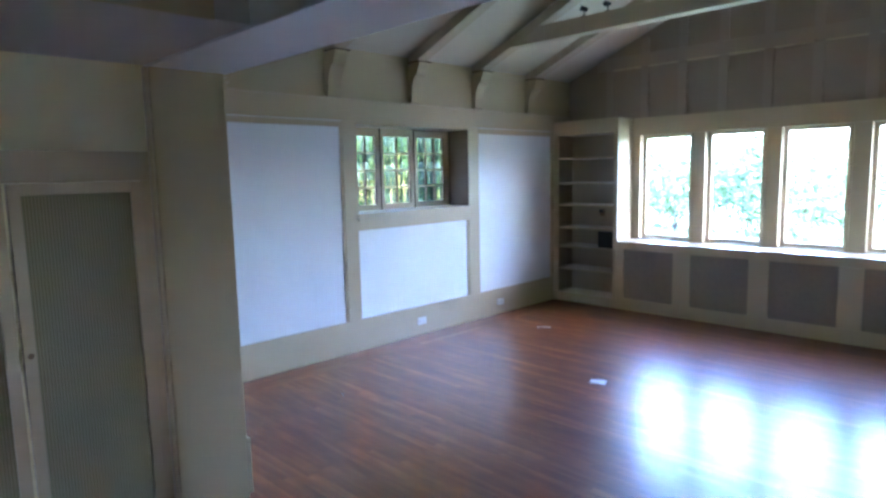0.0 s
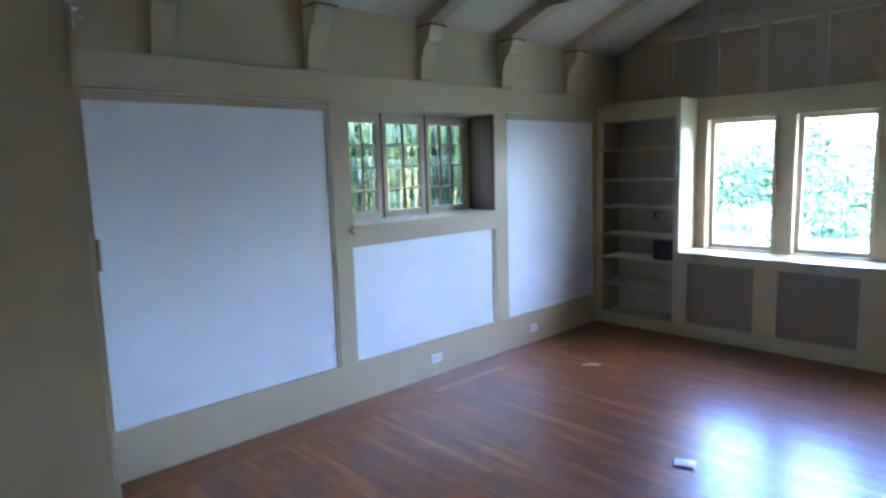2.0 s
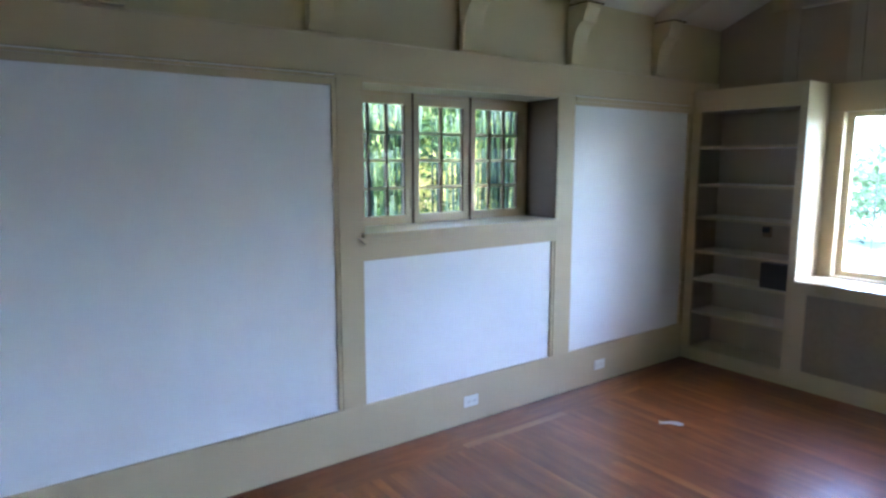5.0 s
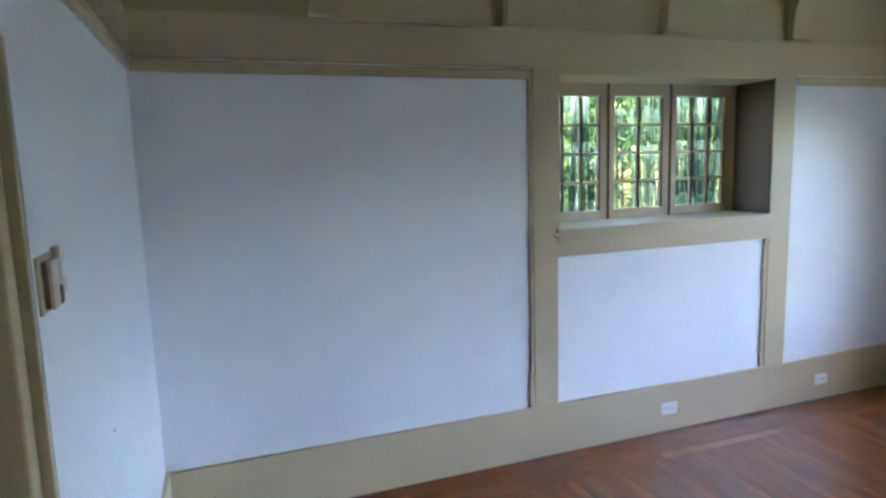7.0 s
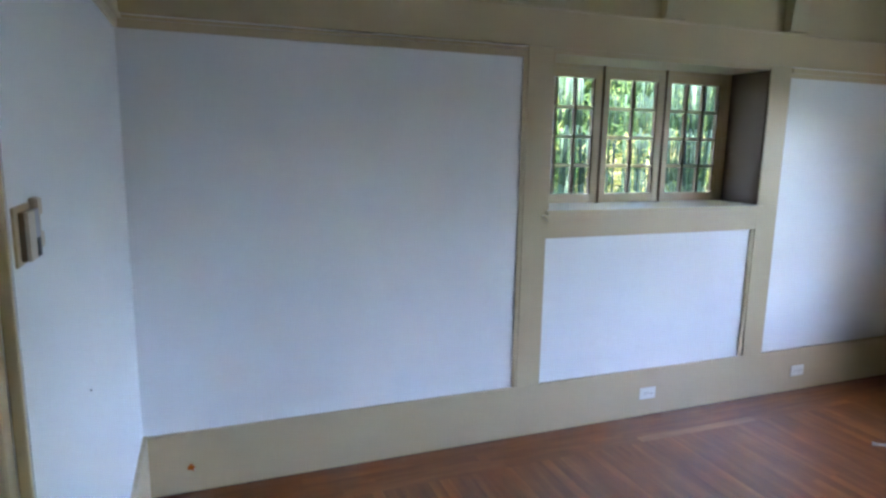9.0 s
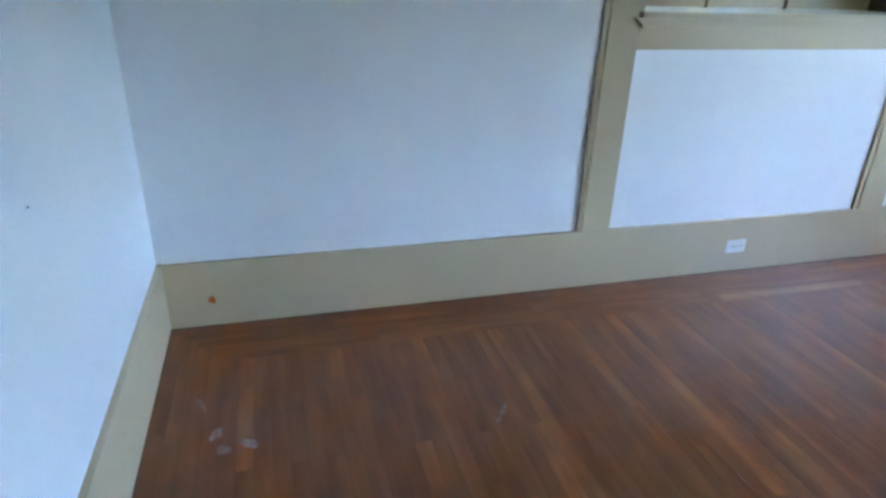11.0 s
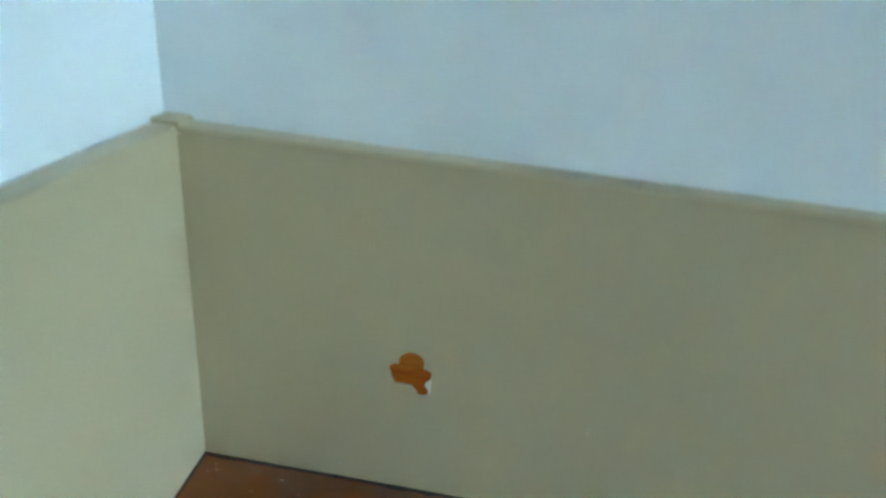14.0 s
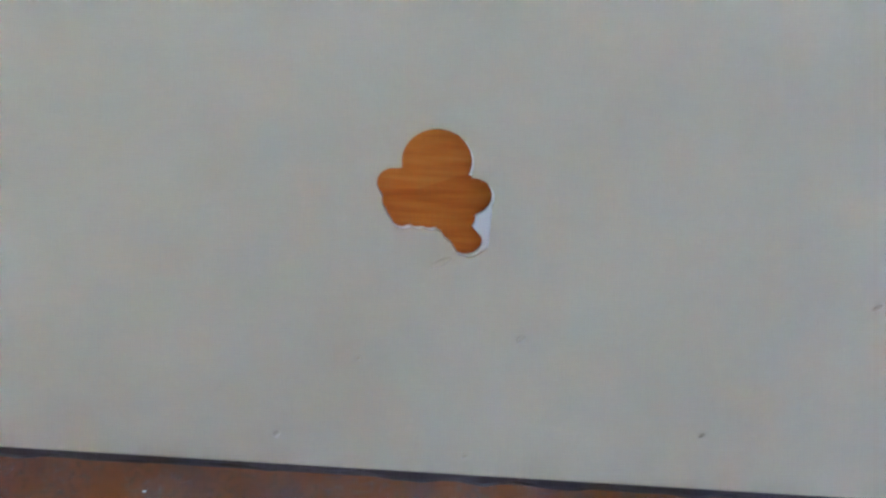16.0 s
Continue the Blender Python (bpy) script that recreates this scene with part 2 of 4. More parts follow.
# ---- mesh helpers ----
def slab(bm, x0, x1, y0, y1, z0, z1, bevel=0.0):
    """Adds a box to bm, its edges eased by bevel."""
    vs = bmesh.ops.create_cube(bm, size=1.0, matrix=Matrix.LocRotScale(((x0 + x1) / 2, (y0 + y1) / 2, (z0 + z1) / 2), None, (abs(x1 - x0), abs(y1 - y0), abs(z1 - z0))))["verts"]
    if bevel > 0:
        es = list({e for v in vs for e in v.link_edges})
        bmesh.ops.bevel(bm, geom=es, offset=bevel, segments=2, profile=0.6, affect="EDGES", clamp_overlap=True)
    return bm


def box(x0, x1, y0, y1, z0, z1, bevel=0.0):
    return slab(bmesh.new(), x0, x1, y0, y1, z0, z1, bevel)


def prism(pts, axis, a, b, bevel=0.0):
    """A solid whose outline, in the two other axes, is pts, from a to b along axis."""
    bm = bmesh.new()
    put = {"x": lambda u, v, w: (w, u, v), "y": lambda u, v, w: (u, w, v), "z": lambda u, v, w: (u, v, w)}[axis]
    lo = [bm.verts.new(put(u, v, a)) for u, v in pts]
    hi = [bm.verts.new(put(u, v, b)) for u, v in pts]
    n = len(pts)
    bm.faces.new(lo)
    bm.faces.new(hi[::-1])
    for i in range(n):
        bm.faces.new((lo[i], hi[i], hi[(i + 1) % n], lo[(i + 1) % n]))
    bmesh.ops.recalc_face_normals(bm, faces=bm.faces)
    if bevel > 0:
        bmesh.ops.bevel(bm, geom=list(bm.edges), offset=bevel, segments=1, affect="EDGES", clamp_overlap=True)
    return bm


def tube(bm, p, q, r0, r1, sides=10):
    p, q = Vector(p), Vector(q)
    d = q - p
    m = Matrix.Translation((p + q) / 2) @ d.to_track_quat("Z", "Y").to_matrix().to_4x4()
    bmesh.ops.create_cone(bm, cap_ends=True, segments=sides, radius1=r0, radius2=r1, depth=d.length, matrix=m)
    return bm


def mesh_of(name, bm, material, smooth=False):
    me = bpy.data.meshes.new(name)
    bm.to_mesh(me)
    bm.free()
    me.materials.append(material)
    if smooth:
        for p in me.polygons:
            p.use_smooth = True
    return me


def part(name, bm, material, parent=None, label="", smooth=False):
    ob = new(name, mesh_of(name, bm, material, smooth))
    if parent is not None:
        ob.parent = parent
    return tagged(ob, label)


def thing(name, at, label, category, group="", kind=""):
    """An Empty at a thing's base. Parts are built about that base."""
    ob = new(name)
    ob.empty_display_size = 0.1
    ob.matrix_basis = Matrix.Translation(at)
    bpy.context.view_layer.update()
    return tagged(ob, label, category, group, kind)


# ---- the plan ----
XE = 5.5          # inner face of the window wall
XC = 5.145        # front of the bookcase and window seat
YS = -5.79        # inner face of the far long wall
HB = 0.300         # baseboard height
ZR = 2.335        # top of the frieze board
ZC = 2.79         # where the slope of the ceiling meets the long wall
SLOPE = 0.42
YR = YS / 2       # ridge
ZTOP = ZC - SLOPE * YR
PX0, PX1 = -0.39, -0.02   # faces of the wall between hall and room
YP = -1.68        # end of that wall at the opening
YO = -4.95        # other end of the opening
ZB = 2.16         # underside of the header
NX0, NX1, NZ0, NZ1 = 2.03, 3.55, 1.30, 2.131   # niche window opening
WY = [-1.0 - 0.772 * i for i in range(5)]   # first edges of the large windows
WW, WZ0, WZ1 = 0.605, 0.83, 2.055
GY = [-0.99 - 0.798 * i for i in range(5)]    # first edges of the grilles

# floor slab under the boards
floor = part("floor", box(-4.3, XE + 0.2, -6.4, 0.45, -0.2, -0.0002), M_JOINT, None)
tagged(floor, "stained oak strip floor with a glossy worn finish", "floor", "", "structure")

# long wall with the niche window
wall_n = thing("wall_north", (0, 0, 0), "white panelled wall with tan boards and a niche window", "wall", "", "structure")
for name, b, mat in (
        ("wall_core", (-0.39, NX0, 0.02, 0.42, -0.1, ZR), M_PANEL), ("wall_core", (NX1, XE + 0.2, 0.02, 0.42, -0.1, ZR), M_PANEL),
        ("wall_core", (NX0, NX1, 0.02, 0.42, -0.1, NZ0 - 0.028), M_PANEL), ("wall_core", (NX0, NX1, 0.02, 0.42, NZ1, ZR), M_TRIM),
        ("upper_wall", (-0.39, XE + 0.2, 0.012, 0.42, ZR, 3.0), M_UPPER),
        ("frieze_board", (PX1, XE, -0.002, 0.02, 2.150, ZR, 0.002), M_TRIM),
        ("niche_head_board", (NX0, NX1, -0.001, 0.02, NZ1, 2.1495, 0.002), M_TRIM),
        ("frieze_ledge", (PX1, XE, -0.008, 0.02, ZR, ZR + 0.012, 0.003), M_TRIM),
        ("stile", (1.884, NX0, 0.0, 0.02, HB, 2.1495, 0.002), M_TRIM), ("stile", (NX1, 3.718, 0.0, 0.02, HB, 2.1495, 0.002), M_TRIM),
        ("stile", (5.09, XC + 0.01, 0.0, 0.02, HB, 2.1495, 0.002), M_TRIM),
        ("apron_rail", (NX0, NX1, 0.0, 0.02, 1.142, NZ0 - 0.03, 0.002), M_TRIM)):
    part(name, box(*b), mat, wall_n)
# beads round the panels
for name, b in (("panel_bead", (PX1, 1.884, -0.012, 0.02, 2.128, 2.142, 0.003)), ("panel_bead", (PX1, 1.860, 0.004, 0.02, 2.092, 2.128, 0.004)),
                ("panel_bead", (1.860, 1.884, 0.006, 0.02, HB, 2.128, 0.004)), ("panel_bead", (3.718, 5.09, -0.008, 0.02, 2.112, 2.142, 0.003)),
                ("panel_bead", (3.718, 5.09, 0.004, 0.02, 2.085, 2.112, 0.004)), ("panel_bead", (3.522, 3.547, 0.006, 0.02, HB, 1.142, 0.004))):
    part(name, box(*b), M_TRIM, wall_n)

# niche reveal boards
# the right board faces away from the windows; its shade is in the colour
part("reveal_board", box(NX1 - 0.012, NX1, 0.004, 0.33, NZ0, NZ1, 0.002), M_SHADE_BROWN, wall_n, "reveal board coloured dark brown for its shaded side")
part("reveal_board", box(NX0, NX0 + 0.012, 0.0, 0.33, NZ0, NZ1, 0.002), M_TRIM, wall_n)
part("reveal_board", box(NX0 + 0.012, NX1 - 0.012, 0.0, 0.33, NZ1 - 0.012, NZ1, 0.002), M_TRIM, wall_n)

# end wall with the large windows, seen inside as a gable
wall_e = thing("wall_east", (0, 0, 0), "taupe gable wall with battens above a row of windows", "wall", "", "structure")
part("wall_core", box(XE, XE + 0.2, YS, 0.02, -0.1, WZ0), M_TRIM, wall_e)
edges = [0.02] + [v for y in WY for v in (y, y - WW)] + [YS]
for a, b in zip(edges[0::2], edges[1::2]):
    part("window_pier", box(XE, XE + 0.2, b, a, WZ0, WZ1, 0.003), M_TRIM, wall_e)
part("head_board", box(XE - 0.012, XE + 0.2, YS, 0.02, WZ1, 2.262, 0.004), M_TRIM, wall_e)
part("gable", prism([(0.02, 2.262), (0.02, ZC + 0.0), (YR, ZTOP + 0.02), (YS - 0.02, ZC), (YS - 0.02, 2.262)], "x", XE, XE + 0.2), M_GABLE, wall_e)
for i in range(1, 13):
    y = -0.09 - 0.45 * i
    top = ZC - SLOPE * max(y, YS - y) - 0.03
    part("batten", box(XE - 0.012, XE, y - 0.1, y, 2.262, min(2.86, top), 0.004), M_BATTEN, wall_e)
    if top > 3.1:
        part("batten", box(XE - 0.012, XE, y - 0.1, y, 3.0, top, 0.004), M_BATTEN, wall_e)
for i in range(2, 12):
    y = -0.09 - 0.45 * i
    part("panel_bead", box(XE - 0.026, XE - 0.0005, y + 0.003, y + 0.347, 2.842, 2.8595, 0.004), M_TRIM, wall_e)
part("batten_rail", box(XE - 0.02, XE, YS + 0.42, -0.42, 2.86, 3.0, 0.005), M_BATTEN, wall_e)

# far long wall, hall walls and the wall at the opening: plain closing walls
wall_s = thing("wall_south", (0, 0, 0), "plain taupe painted long wall with one small window added for hall light", "wall", "", "structure")
# unseen opening, added so that sky light brightens the hall
SX0, SX1, SZ0, SZ1 = -2.32, -1.92, 1.50, 1.86
for b in ((-4.3, SX0, -0.1, 3.0), (SX1, XE + 0.2, -0.1, 3.0), (SX0, SX1, SZ1, 3.0), (SX0, SX1, -0.1, SZ0)):
    part("wall_core", box(b[0], b[1], YS - 0.2, YS, b[2], b[3]), M_GABLE, wall_s)
wall_w = thing("wall_west", (0, 0, 0), "white side wall beside a wide cased opening", "wall", "", "structure")
part("side_wall", box(PX0 + 0.01, PX1, YP + 0.012, 0.02, -0.1, ZB + 0.01), M_PANEL, wall_w)
part("side_wall", box(PX0, PX1, YS, YO, -0.1, ZB + 0.01), M_PANEL, wall_w)
part("upper_wall", prism([(0.02, ZB), (0.02, ZC), (YR, ZTOP + 0.02), (YS - 0.02, ZC), (YS - 0.02, ZB)], "x", PX0 + 0.05, PX1 - 0.03), M_UPPER, wall_w)
part("side_frieze_board", box(PX1, PX1 + 0.02, YP, 0.0, 2.150, ZR, 0.002), M_TRIM, wall_w)
part("side_bead", box(PX1, PX1 + 0.03, YP, 0.0, 2.126, 2.142, 0.003), M_TRIM, wall_w)
part("side_bead", box(PX1, PX1 + 0.014, YP, 0.0, 2.09, 2.126, 0.004), M_TRIM, wall_w)
pier = part("opening_jamb", box(PX0, PX1 - 0.024, YP - 0.047, YP + 0.002, 0.0, ZB, 0.006), M_JAMB)
part("edge_strip", box(PX1 - 0.023, PX1 - 0.002, YP - 0.004, YP + 0.0115, 0.0, ZB, 0.003), M_JAMB, pier)
tagged(pier, "tan painted boxed jamb of the wide opening", "door jamb", "", "structure")
header = part("header_beam", box(PX0, PX1 + 0.0, YO - 0.05, YP + 0.05, ZB, ZB + 0.4, 0.01), M_BEAM)
tagged(header, "white painted header beam over the opening", "beam", "", "structure")

# hall
wall_h = thing("wall_hall", (0, 0, 0), "cream hall wall above a tan built-in cupboard front", "wall", "", "structure")
part("hall_wall", box(-4.3, PX0, YP + 0.02, YP + 0.25, -0.1, 2.4), M_HALL, wall_h)
part("hall_board", box(-4.3, PX0 + 0.002, YP, YP + 0.02, 1.66, 1.788, 0.003), M_TRIM, wall_h)
part("hall_corner_bead", box(PX0 - 0.016, PX0 - 0.001, YP - 0.030, YP + 0.006, 0, ZB, 0.005), M_TRIM, wall_h)
wall_b = part("wall_hall_end", box(-4.5, -4.3, YS - 0.2, YP + 0.25, -0.1, 2.6), M_HALL)
tagged(wall_b, "plain cream end wall of the hall", "wall", "", "structure")
bm = box(-4.3, PX0 + 0.02, -2.65, YP + 0.2, 2.172, 2.6)
slab(bm, -4.3, PX0 + 0.02, YS, -2.65, 2.44, 2.6)
ceil_h = part("ceiling_hall", bm, M_HALLCEIL)
tagged(ceil_h, "flat grey painted hall ceiling", "ceiling", "", "structure")

hall_trim = part("ceiling_trim", box(-4.3, PX0 - 0.13, -2.668, -2.6505, 2.165, 2.44, 0.004), M_JAMB)
tagged(hall_trim, "olive painted trim board at the step of the hall ceiling", "trim", "", "structure")
head_trim = part("header_trim", box(PX0 - 0.12, PX0 - 0.0005, YO - 0.05, -2.652, 2.30, 2.44, 0.004), M_JAMB)
tagged(head_trim, "olive painted trim board along the header", "trim", "", "structure")

# ceiling: two slopes
bm = prism([(0.3, ZC - 0.3 * SLOPE), (YR, ZTOP), (YS - 0.3, ZC - 0.3 * SLOPE), (YS - 0.3, ZC + 0.0), (YR, ZTOP + 0.25), (0.3, ZC + 0.1)], "x", PX0, XE + 0.2)
ceiling = part("ceiling", bm, M_CEIL)
tagged(ceiling, "sloping cream ceiling between painted rafters", "ceiling", "", "structure")


# ---- baseboards ----
def ring_radius(lobes, cx, cz, ang):
    """How far a ray from (cx, cz) goes before it leaves the last of the round lobes."""
    far = 0.001
    dx, dz = math.cos(ang), math.sin(ang)
    for x, z, r in lobes:
        ox, oz = x - cx, z - cz
        b = ox * dx + oz * dz
        d = r * r - (ox * ox + oz * oz - b * b)
        if d > 0:
            far = max(far, b + math.sqrt(d))
    return far


# flaked spot: round lobes of lost paint, and the wider edge where only primer is left
CX, CZ = 0.1795, 0.1200
FLAKE = [(0.1780, 0.1330, 0.0105), (0.1660, 0.1257, 0.0055), (0.1885, 0.1228, 0.0068), (0.1775, 0.1220, 0.0090), (0.1686, 0.1142, 0.0036), (0.1676, 0.1172, 0.0042), (0.1664, 0.1200, 0.0044), (0.1725, 0.1172, 0.0050),
         (0.1730, 0.1146, 0.0037), (0.1770, 0.1144, 0.0037), (0.1810, 0.1142, 0.0038), (0.1850, 0.1122, 0.0052), (0.1868, 0.1150, 0.0042), (0.1886, 0.1074, 0.0052)]
PRIME = [(x + 0.0006, z - 0.0002, r - 0.0003) for x, z, r in FLAKE] + [(0.1920 + 0.0003 * k, 0.1075 + 0.0018 * k, 0.0034 - 0.0003 * k) for k in range(7)]
ANG = [math.tau * i / 96 for i in range(96)]
HOLE = [(CX + ring_radius(FLAKE, CX, CZ, a) * math.cos(a), CZ + ring_radius(FLAKE, CX, CZ, a) * math.sin(a)) for a in ANG]
HOLE2 = [(CX + ring_radius(PRIME, CX, CZ, a) * math.cos(a) * 1.02, CZ + ring_radius(PRIME, CX, CZ, a) * math.sin(a) * 1.02) for a in ANG]


def sheet_with_hole(outer, hole, y, depth):
    """A flat upright sheet at y with a hole in it, whose rim runs back by depth."""
    bm = bmesh.new()
    rims = []
    for loop in (outer, hole):
        vs = [bm.verts.new((u, y, v)) for u, v in loop]
        rims.append([bm.edges.new((vs[i], vs[(i + 1) % len(vs)])) for i in range(len(vs))])
    bmesh.ops.triangle_fill(bm, use_beauty=True, edges=list(bm.edges), normal=(0, -1, 0))
    inner = {v for e in rims[1] for v in e.verts}
    new_edges = bmesh.ops.extrude_edge_only(bm, edges=rims[1])["geom"]
    bmesh.ops.translate(bm, verts=[g for g in new_edges if isinstance(g, bmesh.types.BMVert)], vec=(0, depth, 0))
    bmesh.ops.recalc_face_normals(bm, faces=bm.faces)
    return bm


base_n = thing("baseboard_north", (0, 0, 0), "tall tan painted baseboard with one flaked spot", "baseboard", "", "structure")
part("board", box(PX1, XC, 0.0045, 0.02, 0.0, HB - 0.006), M_TRIM, base_n)
part("cap", box(PX1, XC, 0.0, 0.02, HB - 0.006, HB, 0.0025), M_TRIM, base_n)
part("cap_return", box(PX1 + 0.002, 0.003, -0.002, 0.0195, HB - 0.001, HB + 0.0035, 0.0018), M_TRIM, base_n)
part("paint_skin", sheet_with_hole([(0.0, 0.0), (0.35, 0.0), (XC, 0.0), (XC, HB - 0.006), (0.35, HB - 0.006), (0.0, HB - 0.006)], HOLE2, 0.0, 0.0012), M_TRIM, base_n)
part("primer_edge", sheet_with_hole([(0.14, 0.09), (0.22, 0.09), (0.22, 0.155), (0.14, 0.155)], HOLE, 0.0010, 0.0012), M_PRIMER, base_n, "chalky white primer round the flaked spot")
part("bare_wood", box(0.14, 0.22, 0.0022, 0.0042, 0.09, 0.155), M_BARE, base_n, "bare orange wood where paint flaked off")
crest = [(0.150, 0.1235), (0.166, 0.1232), (0.1735, 0.1240), (0.1790, 0.1262), (0.1845, 0.1288), (0.1905, 0.1300), (0.205, 0.1310), (0.205, 0.150), (0.150, 0.150)]
part("upper_grain_layer", prism(crest, "y", 0.0017, 0.0023), M_BARE2, base_n, "paler layer of torn wood grain")
for x, z, r in ((0.2105, 0.0712, 0.0022), (0.1235, 0.0182, 0.0022), (0.323, 0.093, 0.0018), (0.196, 0.012, 0.0018), (0.155, 0.058, 0.0014), (0.283, 0.031, 0.0016)):
    bm = bmesh.new()
    bmesh.ops.create_icosphere(bm, subdivisions=2, radius=1.0, matrix=Matrix.LocRotScale((x, 0.0004, z), Euler((0, radians(35), 0)), (r * 0.6, 0.0012, r)))
    part("paint_lump", bm, M_TRIM, base_n, "small dried paint lump", True)
# a curl of paint hanging under the spot, and soft swellings where the paint lifts
for x, z, rx, rz, dp, tilt in ((0.1815, 0.0995, 0.0040, 0.0013, 0.0008, -35), (0.150, 0.060, 0.004, 0.006, 0.0004, 15), (0.178, 0.058, 0.003, 0.003, 0.0003, 0)):
    bm = bmesh.new()
    bmesh.ops.create_icosphere(bm, subdivisions=3, radius=1.0, matrix=Matrix.LocRotScale((x, 0.0002, z), Euler((0, radians(tilt), 0)), (rx, dp, rz)))
    part("paint_swelling", bm, M_TRIM, base_n, "lifted paint round the flaked spot", True)
base_w = thing("baseboard_west", (0, 0, 0), "tall tan painted baseboard on the side wall", "baseboard", "", "structure")
part("board", box(PX1, 0.0, YP, 0.008, 0.0, HB, 0.004), M_TRIM, base_w)
for k, (y0, y1) in enumerate(((YS, YO),)):
    part("board", box(PX1, 0.0, y0, y1, 0.0, HB, 0.004), M_TRIM, base_w)
rng = random.Random(17)
ragged = [(0.012 * k, -0.0012 - 0.0028 * rng.random() ** 2) for k in range(90)]
part("dark_floor_gap", prism(ragged + [(XC, -0.002), (XC, 0.0), (0.0, 0.0)], "z", -0.004, 0.0016), M_JOINT, base_n)


# ---- niche window: three casements of 3, 2 and 3 columns of small panes ----
def casement(at, w, h, cols, label):
    win = thing("window_casement", at, label, "window", "casements of the niche window")
    st, bot, topr, d = 0.048, 0.055, 0.05, 0.036
    for b in ((0, st, 0, d, 0, h, 0.004), (w - st, w, 0, d, 0, h, 0.004)):
        part("stile", box(*b), M_TRIM, win)
    part("bottom_rail", box(st, w - st, 0.001, d, 0, bot, 0.004), M_TRIM, win)
    part("top_rail", box(st, w - st, 0.001, d, h - topr, h, 0.004), M_TRIM, win)
    gx0, gx1, gz0, gz1 = st, w - st, bot, h - topr
    cw, ch = (gx1 - gx0) / cols, (gz1 - gz0) / 4
    for i in range(1, cols):
        x = gx0 + cw * i
        # upright bars show their shaded sides, so the whole bar is coloured dark
        part("muntin", box(x - 0.009, x + 0.009, 0.004, d - 0.006, gz0, gz1, 0.003), M_SHADE_BROWN, win, "upright glazing bar, dark brown for its shaded sides")
    for j in range(1, 4):
        z = gz0 + ch * j
        part("muntin", box(gx0, gx1, 0.007, d - 0.010, z - 0.008, z + 0.008, 0.003), M_TRIM, win)
    # added strip that darkens the inner side of the right stile, as in shade
    part("stile_side_shade", box(w - st - 0.011, w - st - 0.0003, 0.003, d - 0.004, bot, h - topr, 0.002), M_SHADE_BROWN, win, "dark strip for the shaded inner side of the stile")
    rng = random.Random(cols * 7 + int(w * 100))
    for i in range(cols):
        for j in range(4):
            bm = box(-cw / 2 + 0.004, cw / 2 - 0.004, -0.0015, 0.0015, -ch / 2 + 0.004, ch / 2 - 0.004)
            p = part("pane", bm, M_GLASS, win)
            p.matrix_basis = pose(gx0 + cw * (i + 0.5), 0.019, gz0 + ch * (j + 0.5), rng.uniform(-0.6, 0.6), 0, rng.uniform(-0.6, 0.6))
            p.visible_shadow = False
    return win


NWY = 0.295
CZ0, CH = NZ0 + 0.003, 0.79
casement((2.058, NWY, CZ0), 0.490, CH, 3, "tan casement with three columns of small panes")
casement((2.554, NWY, CZ0), 0.456, CH, 2, "tan casement with two columns of wider panes")
casement((3.016, NWY, CZ0), 0.488, CH, 3, "tan casement with three columns of small panes in shade")
frame_n = thing("window_frame_niche", (0, 0, 0), "tan frame boards of the niche window", "window frame", "", "structure")
for b in ((NX0 + 0.012, 2.055, NWY, 0.33, NZ0, NZ1 - 0.012), (3.507, NX1 - 0.012, NWY, 0.33, NZ0, NZ1 - 0.012), (2.0555, 3.5065, NWY + 0.006, 0.33, 2.094, NZ1 - 0.012)):
    part("frame_board", box(*b, 0.0015), M_TRIM, frame_n)
for x in (2.551, 3.013):
    part("mullion_strip", box(x - 0.0025, x + 0.0025, NWY + 0.004, 0.33, NZ0, NZ1 - 0.012), M_SLOT, frame_n)
    # the dark line of the joint, put in as a strip of shade brown
    part("astragal", box(x - 0.0065, x + 0.0065, NWY - 0.010, NWY - 0.0005, NZ0 + 0.001, NZ1 - 0.013, 0.002), M_SHADE_BROWN, frame_n, "thin dark strip between two casements")
sill_n = part("window_sill_niche", box(NX0 - 0.012, NX1 + 0.010, -0.034, 0.40, NZ0 - 0.026, NZ0, 0.006), M_TRIM)
tagged(sill_n, "tan painted sill board of the niche", "window sill", "", "structure")
horn = part("sill_horn", prism([(NX0 - 0.04, NZ0 - 0.026), (NX0 + 0.005, NZ0 - 0.026), (NX0 + 0.002, NZ0 - 0.066)], "y", -0.03, 0.0, 0.002), M_TRIM, sill_n)
part("apron_moulding", box(NX0, NX1, -0.016, 0.0, NZ0 - 0.062, NZ0 - 0.026, 0.005), M_TRIM, sill_n)


